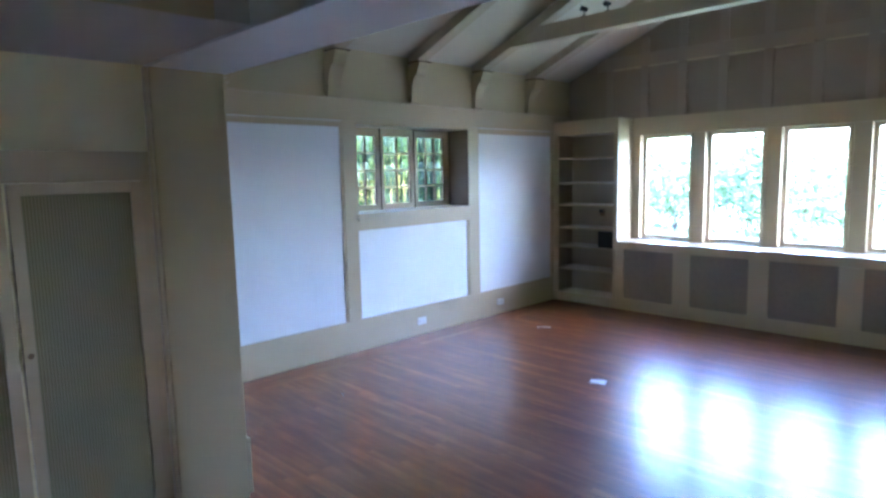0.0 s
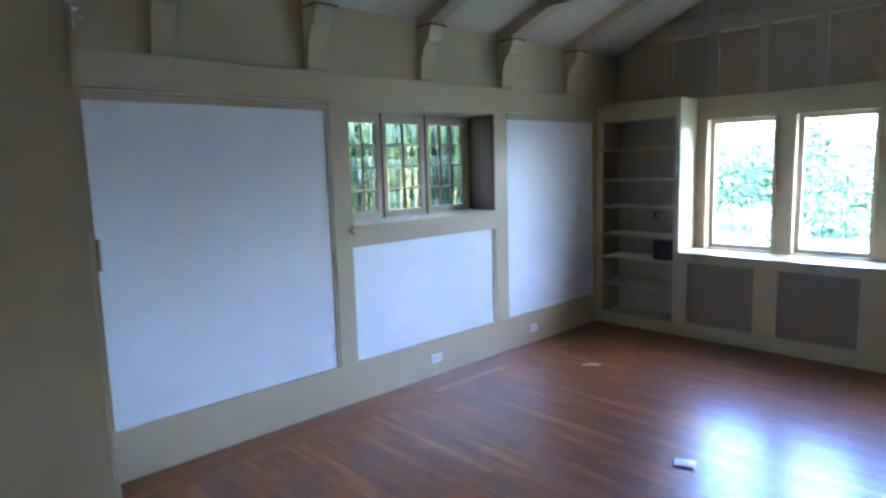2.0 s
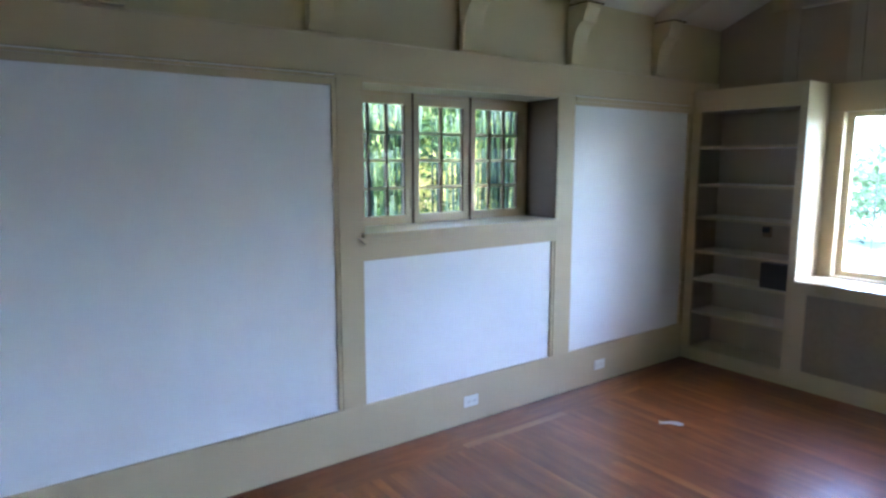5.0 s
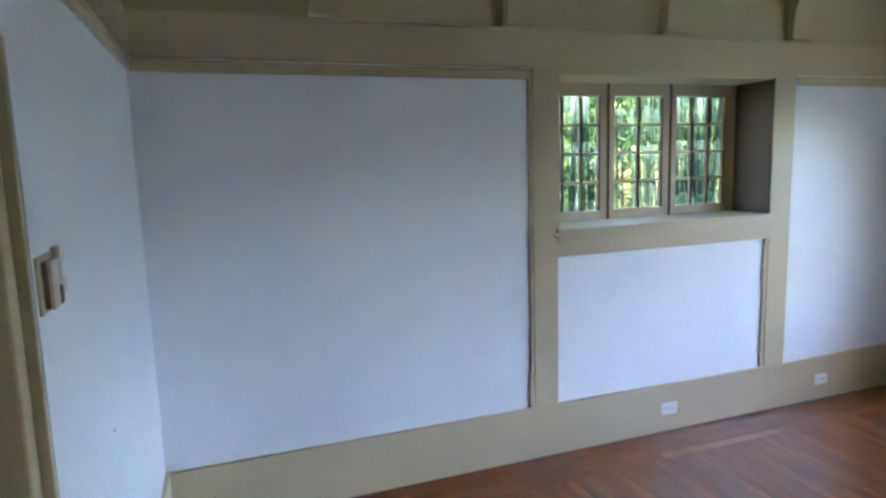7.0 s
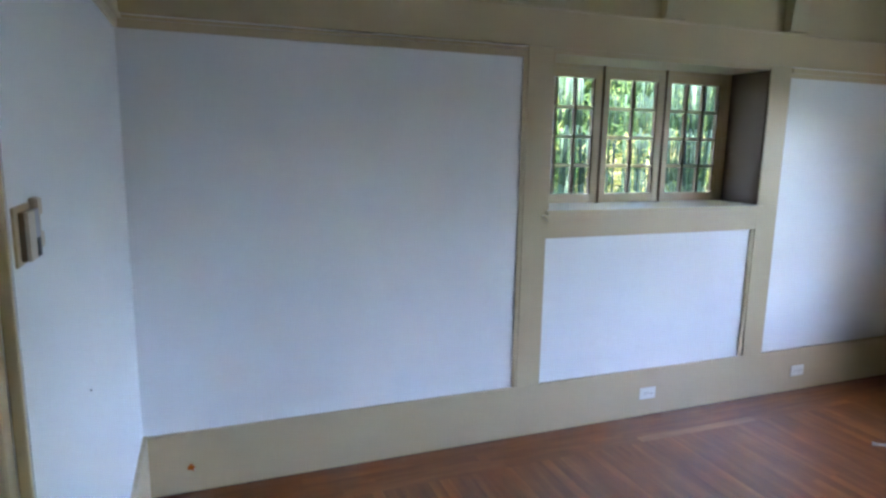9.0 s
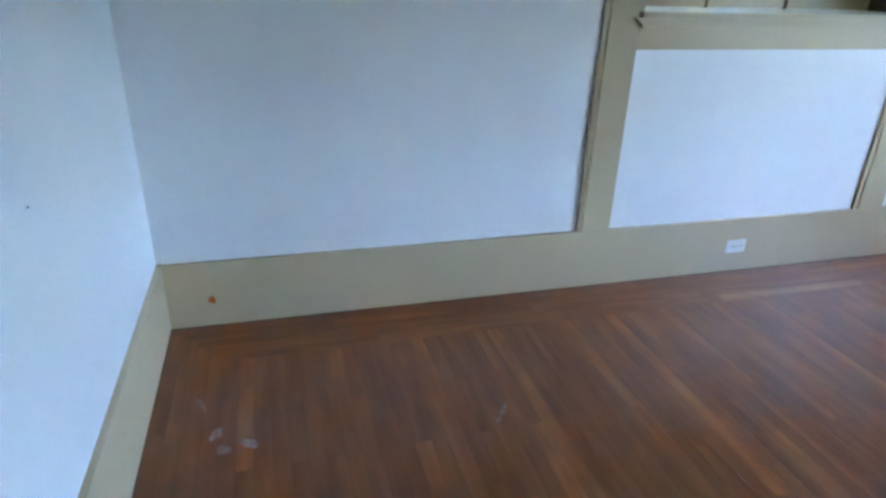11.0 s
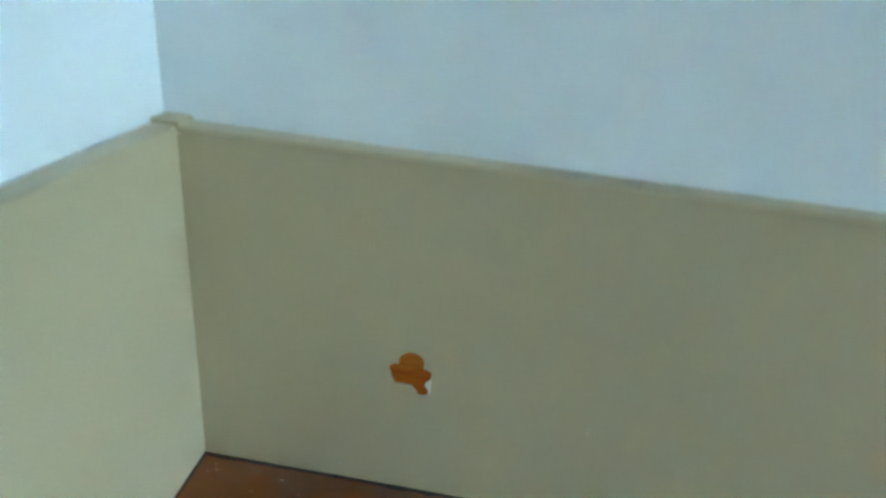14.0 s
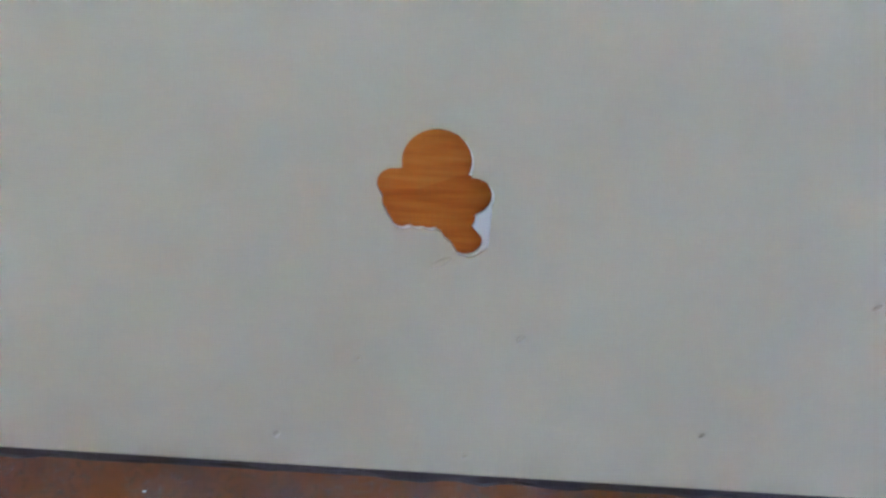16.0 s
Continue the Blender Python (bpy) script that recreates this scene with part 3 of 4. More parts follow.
# ---- large windows over the seat ----
def large_window(at):
    win = thing("window_large", at, "tall tan casement with pale leaded panes over the window seat", "window", "windows over the seat")
    w, h, f, d = WW, WZ1 - WZ0, 0.042, 0.045
    for b in ((0, d, -f, 0, 0, h, 0.004), (0, d, -w, -w + f, 0, h, 0.004)):
        part("stile", box(*b), M_TRIM, win)
    part("bottom_rail", box(0.001, d, -w + f, -f, 0, f, 0.004), M_TRIM, win)
    part("top_rail", box(0.001, d, -w + f, -f, h - f, h, 0.004), M_TRIM, win)
    for k in (1, 2):
        y = -f - (w - 2 * f) * k / 3
        part("lead_came", box(0.018, 0.026, y - 0.0042, y + 0.0042, f, h - f), M_LEAD, win)
    for k in range(1, 5):
        z = f + (h - 2 * f) * k / 5
        part("lead_came", box(0.019, 0.025, -w + f, -f, z - 0.0036, z + 0.0036), M_LEAD, win)
    for i in range(3):
        for j in range(5):
            cw, ch = (w - 2 * f) / 3, (h - 2 * f) / 5
            y, z = -f - cw * (i + 0.5), f + ch * (j + 0.5)
            p = part("pane", box(0.0205, 0.0235, y - cw / 2 + 0.003, y + cw / 2 - 0.003, z - ch / 2 + 0.003, z + ch / 2 - 0.003), M_GLASS, win)
            p.visible_shadow = False
    part("latch", box(-0.012, 0.002, -w + 0.012, -w + 0.028, h * 0.44, h * 0.52, 0.003), M_BRONZE, win, "small bronze latch")
    return win


first_w = large_window((XE + 0.075, WY[0] - 0.001, WZ0))
for y in WY[1:]:
    copy_thing(first_w, Matrix.Translation((XE + 0.075, y - 0.001, WZ0)))
# frame and pane of the added opening that fills the hall with light
small = thing("window_small", (SX0 + 0.001, YS - 0.12, SZ0 + 0.001), "small unseen square window added to brighten the hall", "window", "", "structure")
sw, sh = SX1 - SX0 - 0.002, SZ1 - SZ0 - 0.002
for b in ((0, 0.04, 0, 0.04, 0, sh, 0.003), (sw - 0.04, sw, 0, 0.04, 0, sh, 0.003), (0.04, sw - 0.04, 0.001, 0.039, 0, 0.04, 0.003), (0.04, sw - 0.04, 0.001, 0.039, sh - 0.04, sh, 0.003)):
    part("frame_bar", box(*b), M_GABLE, small)
pane_s = part("pane", box(0.04, sw - 0.04, 0.018, 0.021, 0.04, sh - 0.04), M_GLASS, small)
pane_s.visible_shadow = False
# casing strips at the room side of every opening
casing = thing("window_casing", (0, 0, 0), "tan casing strips round the large windows", "window casing", "", "structure")
for y in WY:
    part("casing_strip", box(XE - 0.014, XE + 0.004, y - 0.002, y + 0.022, WZ0, WZ1, 0.003), M_TRIM, casing)
    part("casing_strip", box(XE - 0.014, XE + 0.004, y - WW - 0.022, y - WW + 0.002, WZ0, WZ1, 0.003), M_TRIM, casing)


# ---- window seat with grilles ----
seat = thing("radiator_cover", (XC, -0.9, 0), "tan painted radiator cover with grille panels under the windows", "radiator cover")
def at_seat(x0, x1, y0, y1, z0, z1, bevel=0.0):
    return box(x0 - XC, x1 - XC, y0 + 0.9, y1 + 0.9, z0, z1, bevel)
SE = YS + 0.9
part("bottom_rail", at_seat(XC, XC + 0.025, SE, -0.9, 0.0, 0.14, 0.003), M_TRIM, seat)
part("top_rail", at_seat(XC, XC + 0.025, SE, -0.9, 0.722, 0.79, 0.003), M_TRIM, seat)
cuts = [-0.9] + [v for y in GY for v in (y, y - 0.6)] + [SE]
for a, b in zip(cuts[0::2], cuts[1::2]):
    part("stile", at_seat(XC, XC + 0.025, b, a, 0.14, 0.722, 0.003), M_TRIM, seat)
for y in GY:
    g = part("grille", at_seat(XC + 0.010, XC + 0.014, y - 0.6, y, 0.14, 0.722), M_GRILLE, seat, "grey woven grille cloth panel")
part("seat_board", at_seat(XC - 0.022, XE, SE, -0.9, 0.79, 0.818, 0.006), M_TRIM, seat, "tan painted seat board lit by the windows")


# ---- bookcase ----
def bookcase(at, flip):
    case = thing("bookcase", at, "tall tan built-in bookcase with shelves beside the windows", "bookcase", "built-in bookcases")
    s = -1 if not flip else 1
    def bx(x0, x1, u0, u1, z0, z1, bev=0.002):
        return box(x0, x1, min(s * u0, s * u1), max(s * u0, s * u1), z0, z1, bev)
    D = 0.32
    part("stile", bx(0, 0.025, 0.0, 0.07, 0, 2.265), M_TRIM, case)
    part("stile", bx(0, 0.025, 0.845, 0.90, 0, 2.265), M_TRIM, case)
    part("top_board", bx(0, 0.025, 0.07, 0.845, 2.09, 2.265), M_TRIM, case)
    part("plinth", bx(0, 0.025, 0.07, 0.845, 0, 0.115), M_TRIM, case)
    part("return_panel", bx(0.025, XE - XC - 0.001, 0.88, 0.90, 0.0, 2.265), M_TRIM, case, "tan side panel facing the windows")
    part("top", bx(0.0255, XE - XC - 0.017, 0.002, 0.88, 2.24, 2.263), M_TRIM, case)
    # sides, back and soffit are darker than the shelves and the face boards
    part("side", bx(0.025, D, 0.05, 0.07, 0.05, 2.25), M_CASE_IN, case)
    part("side", bx(0.025, D, 0.845, 0.865, 0.05, 2.25), M_CASE_IN, case)
    part("back", bx(D, D + 0.012, 0.05, 0.865, 0.05, 2.25), M_CASE_IN, case)
    for z in (0.115, 0.43, 0.715, 0.952, 1.236, 1.508, 1.818):
        part("shelf", bx(0.012, D, 0.07, 0.845, z - 0.022, z), M_TRIM, case)
    part("soffit", bx(0.025, D, 0.07, 0.845, 2.09, 2.112), M_CASE_IN, case)
    return case


bookcase((XC, 0.0, 0), False)
bookcase((XC, YS, 0), True)

speaker = thing("black_box", (XC + 0.12, -0.73, 0.715), "small black plastic box standing on a bookcase shelf", "box")
part("body", box(-0.085, 0.085, -0.108, 0.108, 0.0, 0.20, 0.008), M_BLACK, speaker)
part("front_grille", box(-0.089, -0.085, -0.095, 0.095, 0.012, 0.188, 0.001), M_SLOT, speaker)
jack = thing("wall_jack", (XC + 0.319, -0.52, 1.12), "small dark wall jack on the bookcase back", "wall jack")
part("plate", box(-0.012, 0.0, -0.035, 0.035, -0.04, 0.05, 0.003), M_BRONZE, jack)
part("plug", box(-0.05, -0.012, -0.022, 0.022, 0.0, 0.045, 0.006), M_BLACK, jack)


# ---- rafters with corbels ----
def rafter(x, south):
    """One sloping rafter on a curved corbel. Built at the wall, mirrored for the far wall."""
    r = thing("rafter", (x, 0 if not south else YS, 0), "painted ceiling rafter on a curved wall corbel", "rafter", "rafters")
    s = 1 if not south else -1
    W, D = 0.135, 0.088
    run = -YR - 0.001
    up = lambda y: ZC - SLOPE * y
    bm = prism([(s * 0.0, up(0.0) - D - 0.012), (s * -run, up(-run) - D), (s * -run, up(-run) + 0.005), (s * 0.0, up(0.0) + 0.005)], "x", 0, W, 0.004)
    part("beam", bm, M_CEILBEAM, r)
    prof = [(0.012, ZR + 0.012), (-0.038, ZR + 0.012), (-0.042, ZR + 0.06)]
    for k in range(9):
        a = radians(90 * k / 8)
        prof.append((-0.042 - 0.085 * (1 - math.cos(a)), ZR + 0.07 + 0.21 * math.sin(a)))
    prof += [(-0.140, ZR + 0.33), (-0.160, ZR + 0.37), (-0.162, ZR + 0.392), (0.012, ZR + 0.392)]
    part("corbel", prism([(s * u, v) for u, v in prof], "x", 0.002, W - 0.002), M_UPPER, r)
    # the shadow gap over the corbel is put into this strip's dark colour
    part("corbel_cap", box(-0.004, W + 0.022, min(0.0, s * -0.172), max(0.0, s * -0.172), ZR + 0.392, ZR + 0.403, 0.002), M_SHADE_BROWN, r, "thin cap strip, dark for the shadow gap above the corbel")
    part("corbel_foot", box(-0.008, W + 0.008, min(0.0, s * -0.048), max(0.0, s * -0.048), ZR + 0.0125, ZR + 0.045, 0.003), M_UPPER, r)
    return r


M_CEILBEAM = paint("beige_rafter_paint", (0.42, 0.345, 0.235), 0.45, 0.05, 0.05)
for x in (0.755, 1.727, 2.70, 3.625, 4.565):
    rafter(x, False)
    rafter(x, True)
tie = part("tie_beam", box(3.63, 3.755, YS + 0.40, -0.40, 2.915, 3.065, 0.005), M_CEILBEAM)
tagged(tie, "painted horizontal tie beam across one rafter pair", "beam", "", "structure")
ridge = part("ridge_beam", box(PX1, XE, YR - 0.07, YR + 0.07, ZTOP - 0.22, ZTOP - 0.02, 0.005), M_CEILBEAM)
tagged(ridge, "painted ridge beam under the ceiling", "beam", "", "structure")


def spot(at, turn):
    lamp = thing("spot_lamp", at, "small black spot lamp standing on the tie beam", "lamp", "spots on the tie beam")
    part("base", tube(bmesh.new(), (0, 0, 0), (0, 0, 0.012), 0.03, 0.03, 16), M_BLACK, lamp)
    part("stem", tube(bmesh.new(), (0, 0, 0.012), (0, 0, 0.055), 0.006, 0.006), M_BLACK, lamp)
    h = part("head", tube(bmesh.new(), (-0.028, 0, 0.066), (0.038, 0, 0.084), 0.016, 0.026, 16), M_BLACK, lamp)
    lamp.matrix_basis = pose(*at, 0, 0, turn)
    return lamp


spot((3.69, -1.36, 3.066), 140)
spot((3.69, -1.60, 3.066), 60)


# ---- outlets ----
def outlet(at):
    o = thing("wall_outlet", at, "white double wall outlet set sideways in the baseboard", "outlet", "baseboard outlets")
    part("plate", box(-0.058, 0.058, -0.006, 0.0, -0.036, 0.036, 0.0025), M_WHITEPL, o)
    for sx in (-0.024, 0.024):
        f = part("socket", box(sx - 0.015, sx + 0.015, -0.0085, -0.006, -0.017, 0.017, 0.001), M_WHITEPL, o)
        for dz in (-0.006, 0.006):
            q = part("slot", box(sx - 0.007, sx + 0.003, -0.0090, -0.0084, dz - 0.0012, dz + 0.0012), M_SLOT, f)
        part("ground_hole", box(sx + 0.007, sx + 0.011, -0.0090, -0.0084, -0.002, 0.002), M_SLOT, f)
    part("screw", tube(bmesh.new(), (0, -0.006, 0), (0, -0.0078, 0), 0.003, 0.003, 8), M_BRONZE, o)
    return o


o1 = outlet((2.80, 0.0, 0.146))
copy_thing(o1, Matrix.Translation((4.065, 0.0, 0.143)))

# ---- controls on the side wall ----
ic = thing("intercom", (PX1, -1.595, 1.405), "beige wall intercom with a handset on its hook", "intercom")
part("wall_plate", box(-0.002, 0.005, -0.060, 0.050, 0.012, 0.120, 0.002), M_JAMB, ic, "olive-brown wall plate")
part("base", box(0.005, 0.015, -0.040, 0.040, 0.020, 0.110, 0.003), M_BRONZE, ic)
part("face", box(0.015, 0.0225, -0.040, 0.006, 0.020, 0.110, 0.002), M_BEIGE2, ic)
part("display", box(0.015, 0.0215, 0.007, 0.040, 0.056, 0.110, 0.001), M_LILAC, ic, "pale lilac-grey display strip")
panel_b = part("button_panel", box(0.015, 0.0215, 0.007, 0.040, 0.020, 0.054, 0.0006), M_SCREEN, ic, "dark purple-grey button panel")
for dz in (0.029, 0.045):
    part("button", box(0.0215, 0.0230, 0.014, 0.034, dz - 0.005, dz + 0.005, 0.0008), M_BLACK, panel_b)
hs = part("handset", box(0.0, 0.012, 0.058, 0.094, 0.028, 0.128, 0.004), M_BEIGE, ic)
part("ear_cup", box(0.012, 0.0165, 0.060, 0.092, 0.094, 0.126, 0.002), M_BEIGE2, hs)
part("mouth_cup", box(0.012, 0.0165, 0.060, 0.092, 0.030, 0.060, 0.002), M_BEIGE2, hs)
part("grip_slot", box(0.012, 0.0128, 0.074, 0.079, 0.064, 0.090), M_BRONZE, hs)
plate = thing("blank_plate", (0.0, -0.82, 0.115), "painted-over blank cover plate on the side baseboard", "cover plate")
part("plate", box(-0.004, 0.003, -0.057, 0.057, -0.035, 0.035, 0.0028), M_TRIM, plate)
for dy in (-0.041, 0.041):
    part("screw", tube(bmesh.new(), (0.0025, dy, 0), (0.004, dy, 0), 0.003, 0.003, 8), M_TRIM, plate)
nail = part("wall_nail", tube(bmesh.new(), (PX1, -1.085, 0.963), (PX1 + 0.005, -1.085, 0.965), 0.0012, 0.0016, 8), M_SLOT)
tagged(nail, "tiny dark nail in the white side wall", "nail")

# ---- hall cupboard ----
def cupboard_door(at, w, h):
    d = thing("cupboard_door", at, "tan cupboard door with an olive wire-cloth panel", "cupboard door", "hall cupboard doors")
    f = 0.045
    part("stile", box(0, f, -0.012, 0.019, 0, h, 0.003), M_TRIM, d)
    part("stile", box(w - f, w, -0.012, 0.019, 0, h, 0.003), M_TRIM, d)
    part("top_rail", box(f, w - f, -0.0115, 0.019, h - f, h, 0.003), M_TRIM, d)
    part("bottom_rail", box(f, w - f, -0.0115, 0.019, 0, 0.1, 0.003), M_TRIM, d)
    part("wire_panel", box(f, w - f, 0.002, 0.006, 0.1, h - f), M_CANE, d, "olive wire cloth")
    part("knob", tube(bmesh.new(), (0.022, -0.03, 0.9), (0.022, -0.012, 0.9), 0.012, 0.008, 14), M_BRONZE, d)
    return d


c1 = cupboard_door((-0.955, YP, 0.06), 0.505, 1.595)
copy_thing(c1, Matrix.Translation((-1.475, YP, 0.06)))
front = thing("cupboard_front", (0, 0, 0), "tan face frame of the hall cupboard", "cupboard", "", "structure")
part("face_stile", box(-0.447, PX0 - 0.016, YP, YP + 0.02, 0, 1.66, 0.003), M_TRIM, front)
part("kick_board", box(-4.3, -0.448, YP, YP + 0.02, 0, 0.058, 0.003), M_TRIM, front)
part("face_board", box(-4.3, -1.48, YP, YP + 0.02, 0.06, 1.66, 0.003), M_TRIM, front)

# ---- paper scraps and paint on the floor ----
def scrap(at, turn, w, l, label, lift=0.006, mat=M_PAPER):
    bm = bmesh.new()
    bmesh.ops.create_grid(bm, x_segments=6, y_segments=6, size=0.5)
    for v in bm.verts:
        v.co = Vector((v.co.x * w, v.co.y * l, 0.003 + lift * abs(math.sin(v.co.x * 4 + v.co.y * 2.5))))
    top = bmesh.ops.extrude_face_region(bm, geom=list(bm.faces))["geom"]
    bmesh.ops.translate(bm, verts=[g for g in top if isinstance(g, bmesh.types.BMVert)], vec=(0, 0, 0.0012))
    bmesh.ops.recalc_face_normals(bm, faces=bm.faces)
    p = part("paper_scrap", bm, mat, None, "", True)
    p.matrix_basis = pose(*at, 0, 0, turn)
    return tagged(p, label, "paper scrap", "paper scraps on the floor")


scrap((2.705, -2.13, 0.0), 20, 0.10, 0.12, "white curled square paper scrap on the wooden floor", 0.005)
scrap((3.825, -0.80, 0.0), -48, 0.15, 0.045, "thin pinkish grey paper strip on the wooden floor", 0.012, M_PINKISH)



def smear(at, turn, w, l, seed):
    """A thin dried paint smear with a ragged outline."""
    rng = random.Random(seed)
    n = 22
    pts = []
    for k in range(n):
        a = math.tau * k / n
        r = 0.5 * rng.uniform(0.55, 1.0)
        pts.append((w * r * math.cos(a), l * r * math.sin(a)))
    p = part("paint_smear", prism(pts, "z", 0.0004, 0.0008), M_SMEAR)
    p.matrix_basis = pose(*at, 0, 0, turn)
    return tagged(p, "dried whitish paint smear on the wooden floor", "paint smear", "paint smears on the floor")


for k, (x, y, a, w, l) in enumerate(((0.222, -0.72, 75, 0.10, 0.045), (0.330, -0.790, -30, 0.09, 0.05), (0.25, -0.80, 60, 0.05, 0.07), (1.20, -0.82, -35, 0.03, 0.16), (0.16, -0.55, 20, 0.03, 0.12))):
    smear((x, y, 0.0), a, w, l, 90 + k)
rng = random.Random(8)
bm = bmesh.new()
for k in range(30):
    x, y = rng.uniform(0.0, 0.9), -rng.uniform(0.004, 0.05)
    bmesh.ops.create_icosphere(bm, subdivisions=1, radius=1.0, matrix=Matrix.LocRotScale((x, y, 0.0004), None, (rng.uniform(0.0003, 0.0009), rng.uniform(0.0003, 0.0008), 0.0003)))
specks = part("paint_specks", bm, M_PRIMER)
tagged(specks, "tiny white paint specks along the baseboard", "paint specks", "", "stuff")

rng = random.Random(21)
near_edge = [(0.002 + 0.02 * k, -0.0025 - 0.0015 * rng.random()) for k in range(46)]
far_edge = [(x, -0.006 - 0.022 * rng.random() ** 2) for x, y in near_edge[::-1]]
dust = part("dust_line", prism(near_edge + far_edge, "z", 0.0002, 0.0004), M_DUST)
tagged(dust, "thin whitish dust line along the baseboard", "dust", "", "stuff")

# ---- outdoors ----
ground = part("ground", box(-60, 90, -90, 60, -0.6, -0.35), M_GRASS)
tagged(ground, "sunlit lawn around the house", "lawn", "", "structure")


def leaf_mesh(bm, at, size, rng):
    """One small folded leaf of two triangles pairs."""
    m = Matrix.Translation(at) @ Euler((rng.uniform(0, 6.3), rng.uniform(0, 6.3), rng.uniform(0, 6.3))).to_matrix().to_4x4()
    pts = [(0, -1, 0), (0.32, 0, 0.08), (0, 1, 0), (-0.32, 0, 0.08)]
    vs = [bm.verts.new(m @ (Vector(p) * size)) for p in pts]
    bm.faces.new((vs[0], vs[1], vs[2]))
    bm.faces.new((vs[0], vs[2], vs[3]))


def shrub(name, at, rx, ry, h, count, size, mat, label, category, seed):
    rng = random.Random(seed)
    t = thing(name, at, label, category, category + "s outside the windows")
    bm = bmesh.new()
    for k in range(6):
        a = rng.uniform(0, 6.3)
        tube(bm, (0, 0, 0), (rx * 0.5 * math.cos(a), ry * 0.5 * math.sin(a), h * 0.7), 0.03, 0.008, 6)
    part("stems", bm, M_TRUNK, t)
    bm = bmesh.new()
    lumps = [(rng.uniform(-rx, rx) * 0.7, rng.uniform(-ry, ry) * 0.7, rng.uniform(0.35, 0.8) * h, rng.uniform(0.25, 0.5) * h) for _ in range(9)]
    for _ in range(count):
        lx, ly, lz, lr = rng.choice(lumps)
        v = Vector((rng.gauss(0, 1), rng.gauss(0, 1), rng.gauss(0, 1))).normalized() * lr * rng.uniform(0.5, 1.05)
        leaf_mesh(bm, (lx + v.x, ly + v.y, max(0.05, lz + v.z)), size * rng.uniform(0.6, 1.2), rng)
    part("leaves", bm, mat, t)
    return t


def tree(at, h, seed, mat):
    rng = random.Random(seed)
    t = thing("tree", at, "leafy garden tree beyond the lawn", "tree", "garden trees")
    bm = tube(bmesh.new(), (0, 0, 0), (0.1, 0.05, h * 0.55), 0.16, 0.08, 9)
    limbs = []
    for k in range(8):
        a = rng.uniform(0, 6.3)
        b = Vector((0.1, 0.05, h * rng.uniform(0.35, 0.55)))
        e = b + Vector((math.cos(a) * h * 0.25, math.sin(a) * h * 0.25, h * rng.uniform(0.15, 0.4)))
        tube(bm, b, e, 0.06, 0.02, 6)
        limbs.append(e)
    part("trunk", bm, M_TRUNK, t)
    bm = bmesh.new()
    for _ in range(2600):
        e = rng.choice(limbs)
        v = Vector((rng.gauss(0, 1), rng.gauss(0, 1), rng.gauss(0, 0.8))) * h * 0.09
        leaf_mesh(bm, e + v, 0.16 * rng.uniform(0.6, 1.3), rng)
    part("crown", bm, mat, t)
    return t


drive = part("drive", box(12.5, 15.5, -40, 40, -0.345, -0.335), M_DRIVE)
tagged(drive, "pale sunlit gravel drive across the lawn", "drive", "", "structure")
rng = random.Random(3)
for k in range(7):
    shrub("garden_shrub", (10.4 + rng.uniform(-0.4, 0.4), 4.6 - 1.55 * k, -0.35), 0.6, 0.7, rng.uniform(0.75, 1.1), 900, 0.06, M_LEAF2, "rounded blue-green garden shrub on the lawn", "shrub", 11 + k)
for k in range(15):
    shrub("hedge_bush", (18.0 + rng.uniform(-0.8, 0.8), 11.0 - 2.2 * k, -0.35), 1.4, 1.6, rng.uniform(2.6, 3.2), 6500, 0.105, M_LEAF2, "loose green bush behind the drive", "bush", 31 + k)
for k, (x, y, h) in enumerate(((42, 16, 5.0), (48, 6, 5.5), (44, -4, 4.6), (52, -14, 6.0), (50, 26, 6.0))):
    tree((x, y, -1.6), h, 40 + k, M_LEAF2)
# out of view: added overhang that blocks the sun from the large windows
verge = part("shade_verge", prism([(0.3, ZC - 0.3 * SLOPE), (YR, ZTOP), (YS - 0.3, ZC - 0.3 * SLOPE), (YS - 0.3, ZC + 0.0), (YR, ZTOP + 0.25), (0.3, ZC + 0.1)], "x", XE + 0.204, XE + 0.75), M_UPPER)
tagged(verge, "unseen roof verge added to keep the sun off the large windows", "roof", "", "structure")
# out of view: added overhang that stops the sun at the hall opening
eave_s = part("shade_eave", prism([(YS - 0.204, 2.72), (YS - 1.65, 2.30), (YS - 1.65, 2.40), (YS - 0.204, 3.0)], "x", -4.6, 6.0), M_UPPER)
tagged(eave_s, "unseen roof edge added to keep the sun out of the hall window", "roof", "", "structure")
# also unseen: added so that less sky light falls into the niche
eave = part("shade_eave", prism([(0.42, 2.72), (1.65, 2.30), (1.65, 2.40), (0.42, 3.0)], "x", -0.6, 6.0), M_UPPER)
tagged(eave, "unseen roof edge added to cut the sky light on the niche", "roof", "", "structure")


def drooping_leaf(bm, at, size, rng):
    """A narrow pointed leaf that hangs from its node."""
    m = Matrix.Translation(at) @ Euler((rng.gauss(0, 0.45), rng.gauss(0, 0.45), rng.uniform(0, 6.3))).to_matrix().to_4x4()
    pts = [(0, 0, 0), (0.15, 0.03, -0.7), (0, 0.10, -2.0), (-0.15, 0.03, -0.7)]
    vs = [bm.verts.new(m @ (Vector(p) * size)) for p in pts]
    bm.faces.new((vs[0], vs[1], vs[2]))
    bm.faces.new((vs[0], vs[2], vs[3]))


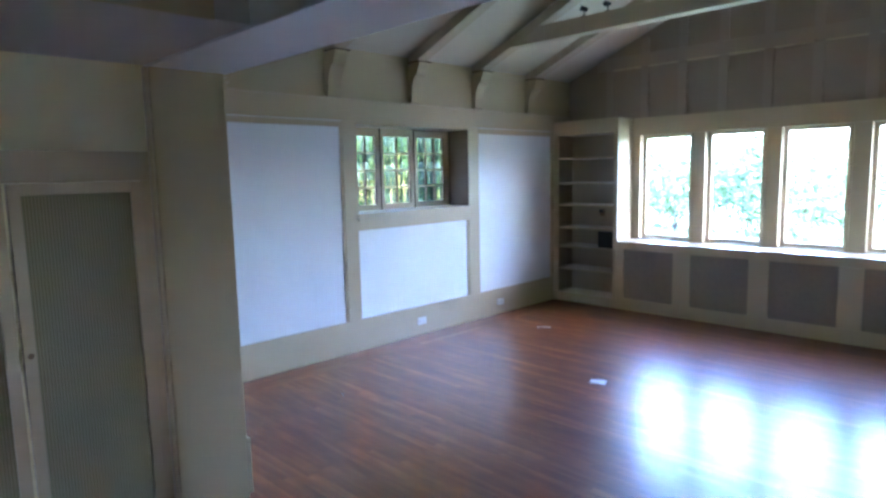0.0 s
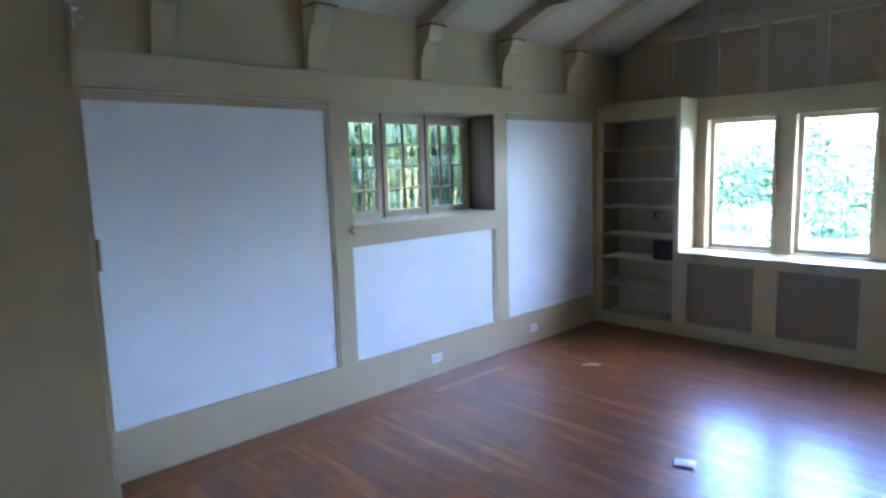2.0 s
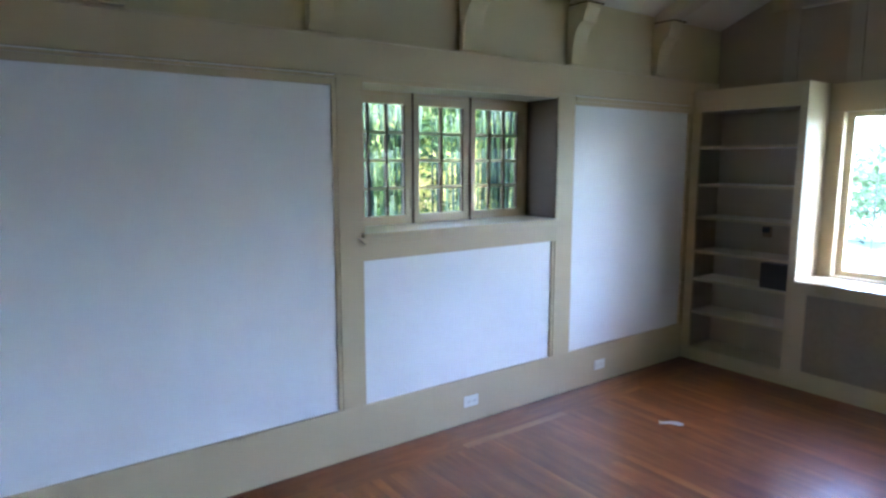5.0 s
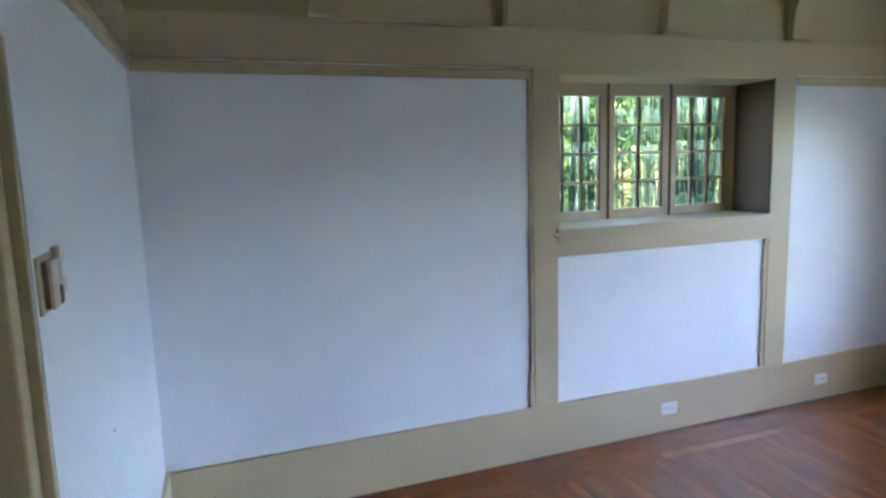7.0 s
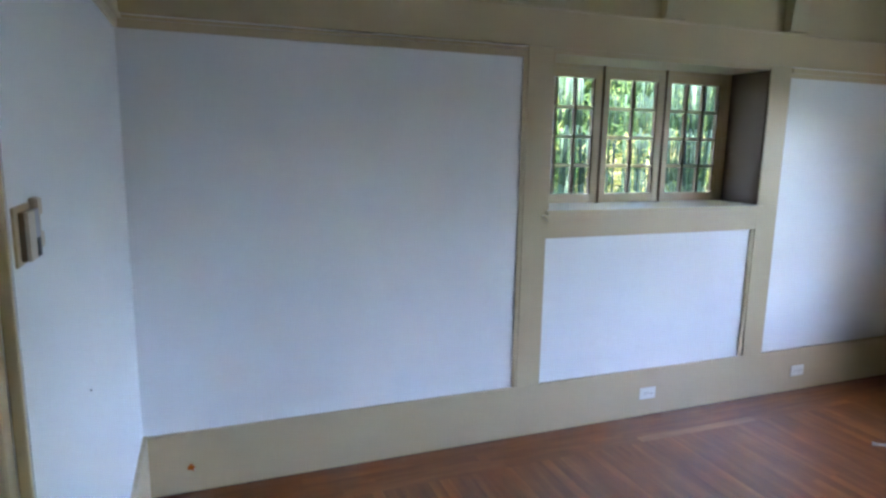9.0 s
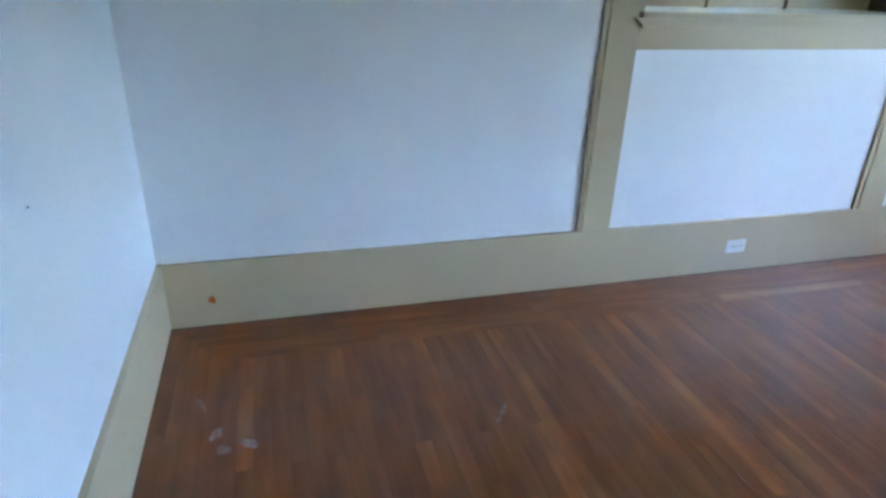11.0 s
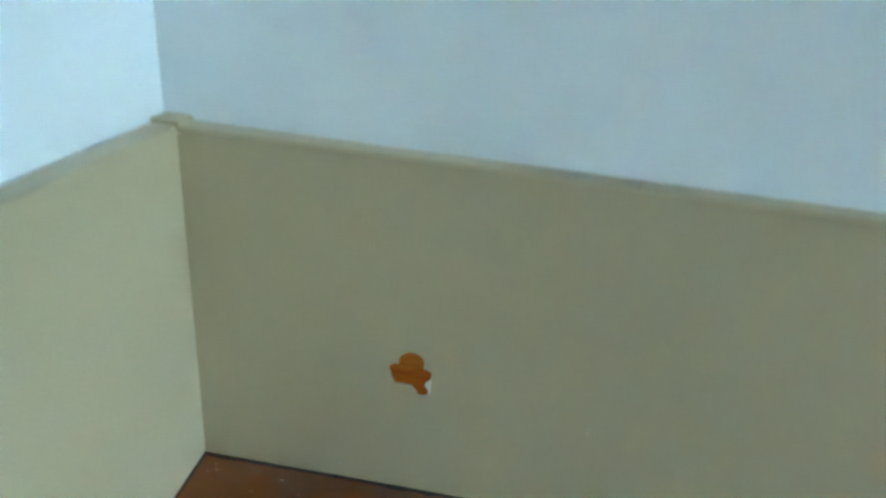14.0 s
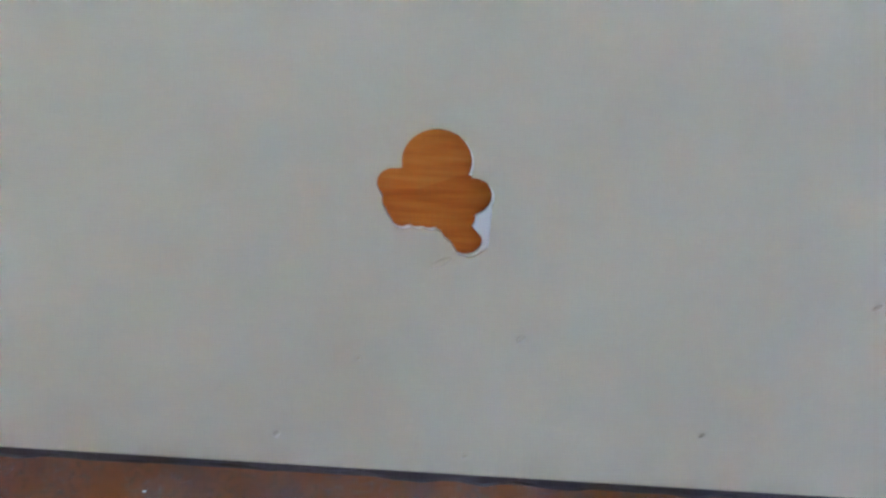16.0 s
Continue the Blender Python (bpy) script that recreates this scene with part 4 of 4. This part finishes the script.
def bamboo(at, seed):
    rng = random.Random(seed)
    t = thing("bamboo_clump", at, "dense green bamboo clump close outside the niche", "bamboo", "bamboo outside the niche")
    leaves = bmesh.new()
    for k in range(26):
        x, y = rng.uniform(-0.55, 0.55), rng.uniform(-0.4, 0.4)
        lean = (rng.uniform(-0.35, 0.35), rng.uniform(-0.2, 0.2))
        bm = bmesh.new()
        r = rng.uniform(0.008, 0.022)
        n = 9
        for j in range(n):
            a, b = j / n, (j + 1) / n
            tube(bm, (x + lean[0] * a, y + lean[1] * a, 4.9 * a), (x + lean[0] * b, y + lean[1] * b, 4.9 * b), r * (1 - 0.4 * a) * 1.08, r * (1 - 0.4 * b), 7)
        part("culm", bm, M_BARK, t, "", True)
        for _ in range(260):
            a = rng.uniform(0.12, 1.0) ** 0.75
            drooping_leaf(leaves, (x + lean[0] * a + rng.gauss(0, 0.11), y + lean[1] * a + rng.gauss(0, 0.11), 4.9 * a), rng.uniform(0.022, 0.045), rng)
    part("leaves", leaves, M_LEAF, t)
    return t


for k, (x, y, h) in enumerate(((3.4, 6.8, 4.2), (5.0, 7.6, 4.6), (6.8, 8.6, 4.6), (8.8, 9.2, 4.8), (10.8, 9.0, 4.6), (12.8, 9.6, 4.6), (15.0, 9.8, 4.4))):
    shrub("garden_hedge", (x, y, -0.35), 1.6, 1.1, h, 9000, 0.15, M_LEAF, "tall dark hedge behind the bamboo", "hedge", 120 + k)
for k, (x, y, h) in enumerate(((6.9, 5.9, 2.05), (8.3, 6.5, 2.3))):
    shrub("yellow_shrub", (x, y, -0.35), 0.75, 0.7, h, 1800, 0.09, M_LEAF3, "sunlit yellow-leaved shrub behind the bamboo", "shrub", 140 + k)
for k, (x, y) in enumerate(((1.5, 2.1), (2.4, 1.9), (3.3, 2.2), (5.0, 2.1), (5.7, 2.7), (6.2, 2.4), (7.3, 3.0), (8.6, 3.5), (9.6, 4.4), (2.9, 3.0), (3.7, 3.3), (4.0, 3.9), (6.4, 4.6), (7.0, 4.0))):
    bamboo((x, y, -0.35), 70 + k)

# ---- floor boards, last ----
def board_mesh(name, w, l, along, mat=None):
    h = 0.012
    bm = box(-w / 2, w / 2, -l / 2, l / 2, -h, 0.0) if along == "Y" else box(-l / 2, l / 2, -w / 2, w / 2, -h, 0.0)
    return mesh_of(name, bm, mat or (M_FLOOR if along == "Y" else M_BORDER))


rng = random.Random(5)
BW = 0.0572
G = 0.0006
LENGTHS = (0.62, 0.85, 1.1, 1.45)
STRIPS = {l: board_mesh("floor_board", BW - G, l - G, "Y") for l in LENGTHS}
BORDER = {l: board_mesh("border_board", BW - G, l - G, "X") for l in LENGTHS}
PALE = {l: board_mesh("border_board", BW - G, l - G, "X", M_PALE) for l in LENGTHS}
EDGE = {l: board_mesh("edge_board", BW - G, l - G, "X", M_EDGE) for l in LENGTHS}
rest, rest_x = [], []
made = 0
# border courses along the long wall
for c in range(5):
    y = -0.002 - BW * (c + 0.5)
    x = 0.0012 + c * BW
    while x < XC + 0.8:
        l = rng.choice(LENGTHS)
        if x < 4.6:
            worn = (c == 4 and abs(x + l / 2 - 2.6) < 0.42) or (c == 3 and abs(x + l / 2 - 3.8) < 0.4)
            b = new("border_board", (EDGE if c == 0 else PALE if worn else BORDER)[l])
            b.parent = floor
            b.matrix_basis = Matrix.Translation((x + l / 2, y, 0.0))
            made += 1
        else:
            rest_x.append((x + l / 2, y, l))
        x += l
Y0 = -0.002 - 5 * BW
n = 0
x = 0.0012 - 75 * BW
while x < XC + 0.9:
    # beside the side wall the strips step back into the border course by course
    y = max(Y0, -0.002 - BW * (1 + round((x - 0.0012) / BW))) if x > -0.001 else Y0
    k = 0
    while y > -6.3:
        l = rng.choice(LENGTHS)
        yc = y - l / 2
        near = 0.0 < x < 3.3 and yc > -3.0
        if near and made < 296:
            b = new("floor_board", STRIPS[l])
            b.parent = floor
            b.matrix_basis = Matrix.Translation((x + BW / 2, yc, 0.0))
            made += 1
        else:
            rest.append((x + BW / 2, yc, l))
        y -= l
        k += 1
    x += BW


def joined(name, rows, along, mat):
    vs, fs = [], []
    for x, y, l in rows:
        a, b = ((BW - G) / 2, (l - G) / 2) if along == "Y" else ((l - G) / 2, (BW - G) / 2)
        i = len(vs)
        z = 0.0
        for sa, sb, zz in ((a, b, -0.012), (a, b, z)):
            vs += [(x - sa, y - sb, zz), (x + sa, y - sb, zz), (x + sa, y + sb, zz), (x - sa, y + sb, zz)]
        for j in range(4):
            fs.append((i + j, i + (j + 1) % 4, i + 4 + (j + 1) % 4, i + 4 + j))
        fs.append((i + 4, i + 5, i + 6, i + 7))
    me = bpy.data.meshes.new(name)
    me.from_pydata(vs, [], fs)
    me.materials.append(mat)
    ob = new(name, me)
    ob.parent = floor
    return tagged(ob, "", "", "", "stuff")


joined("far_boards", rest, "Y", M_FLOOR)
joined("far_border_boards", rest_x, "X", M_BORDER)
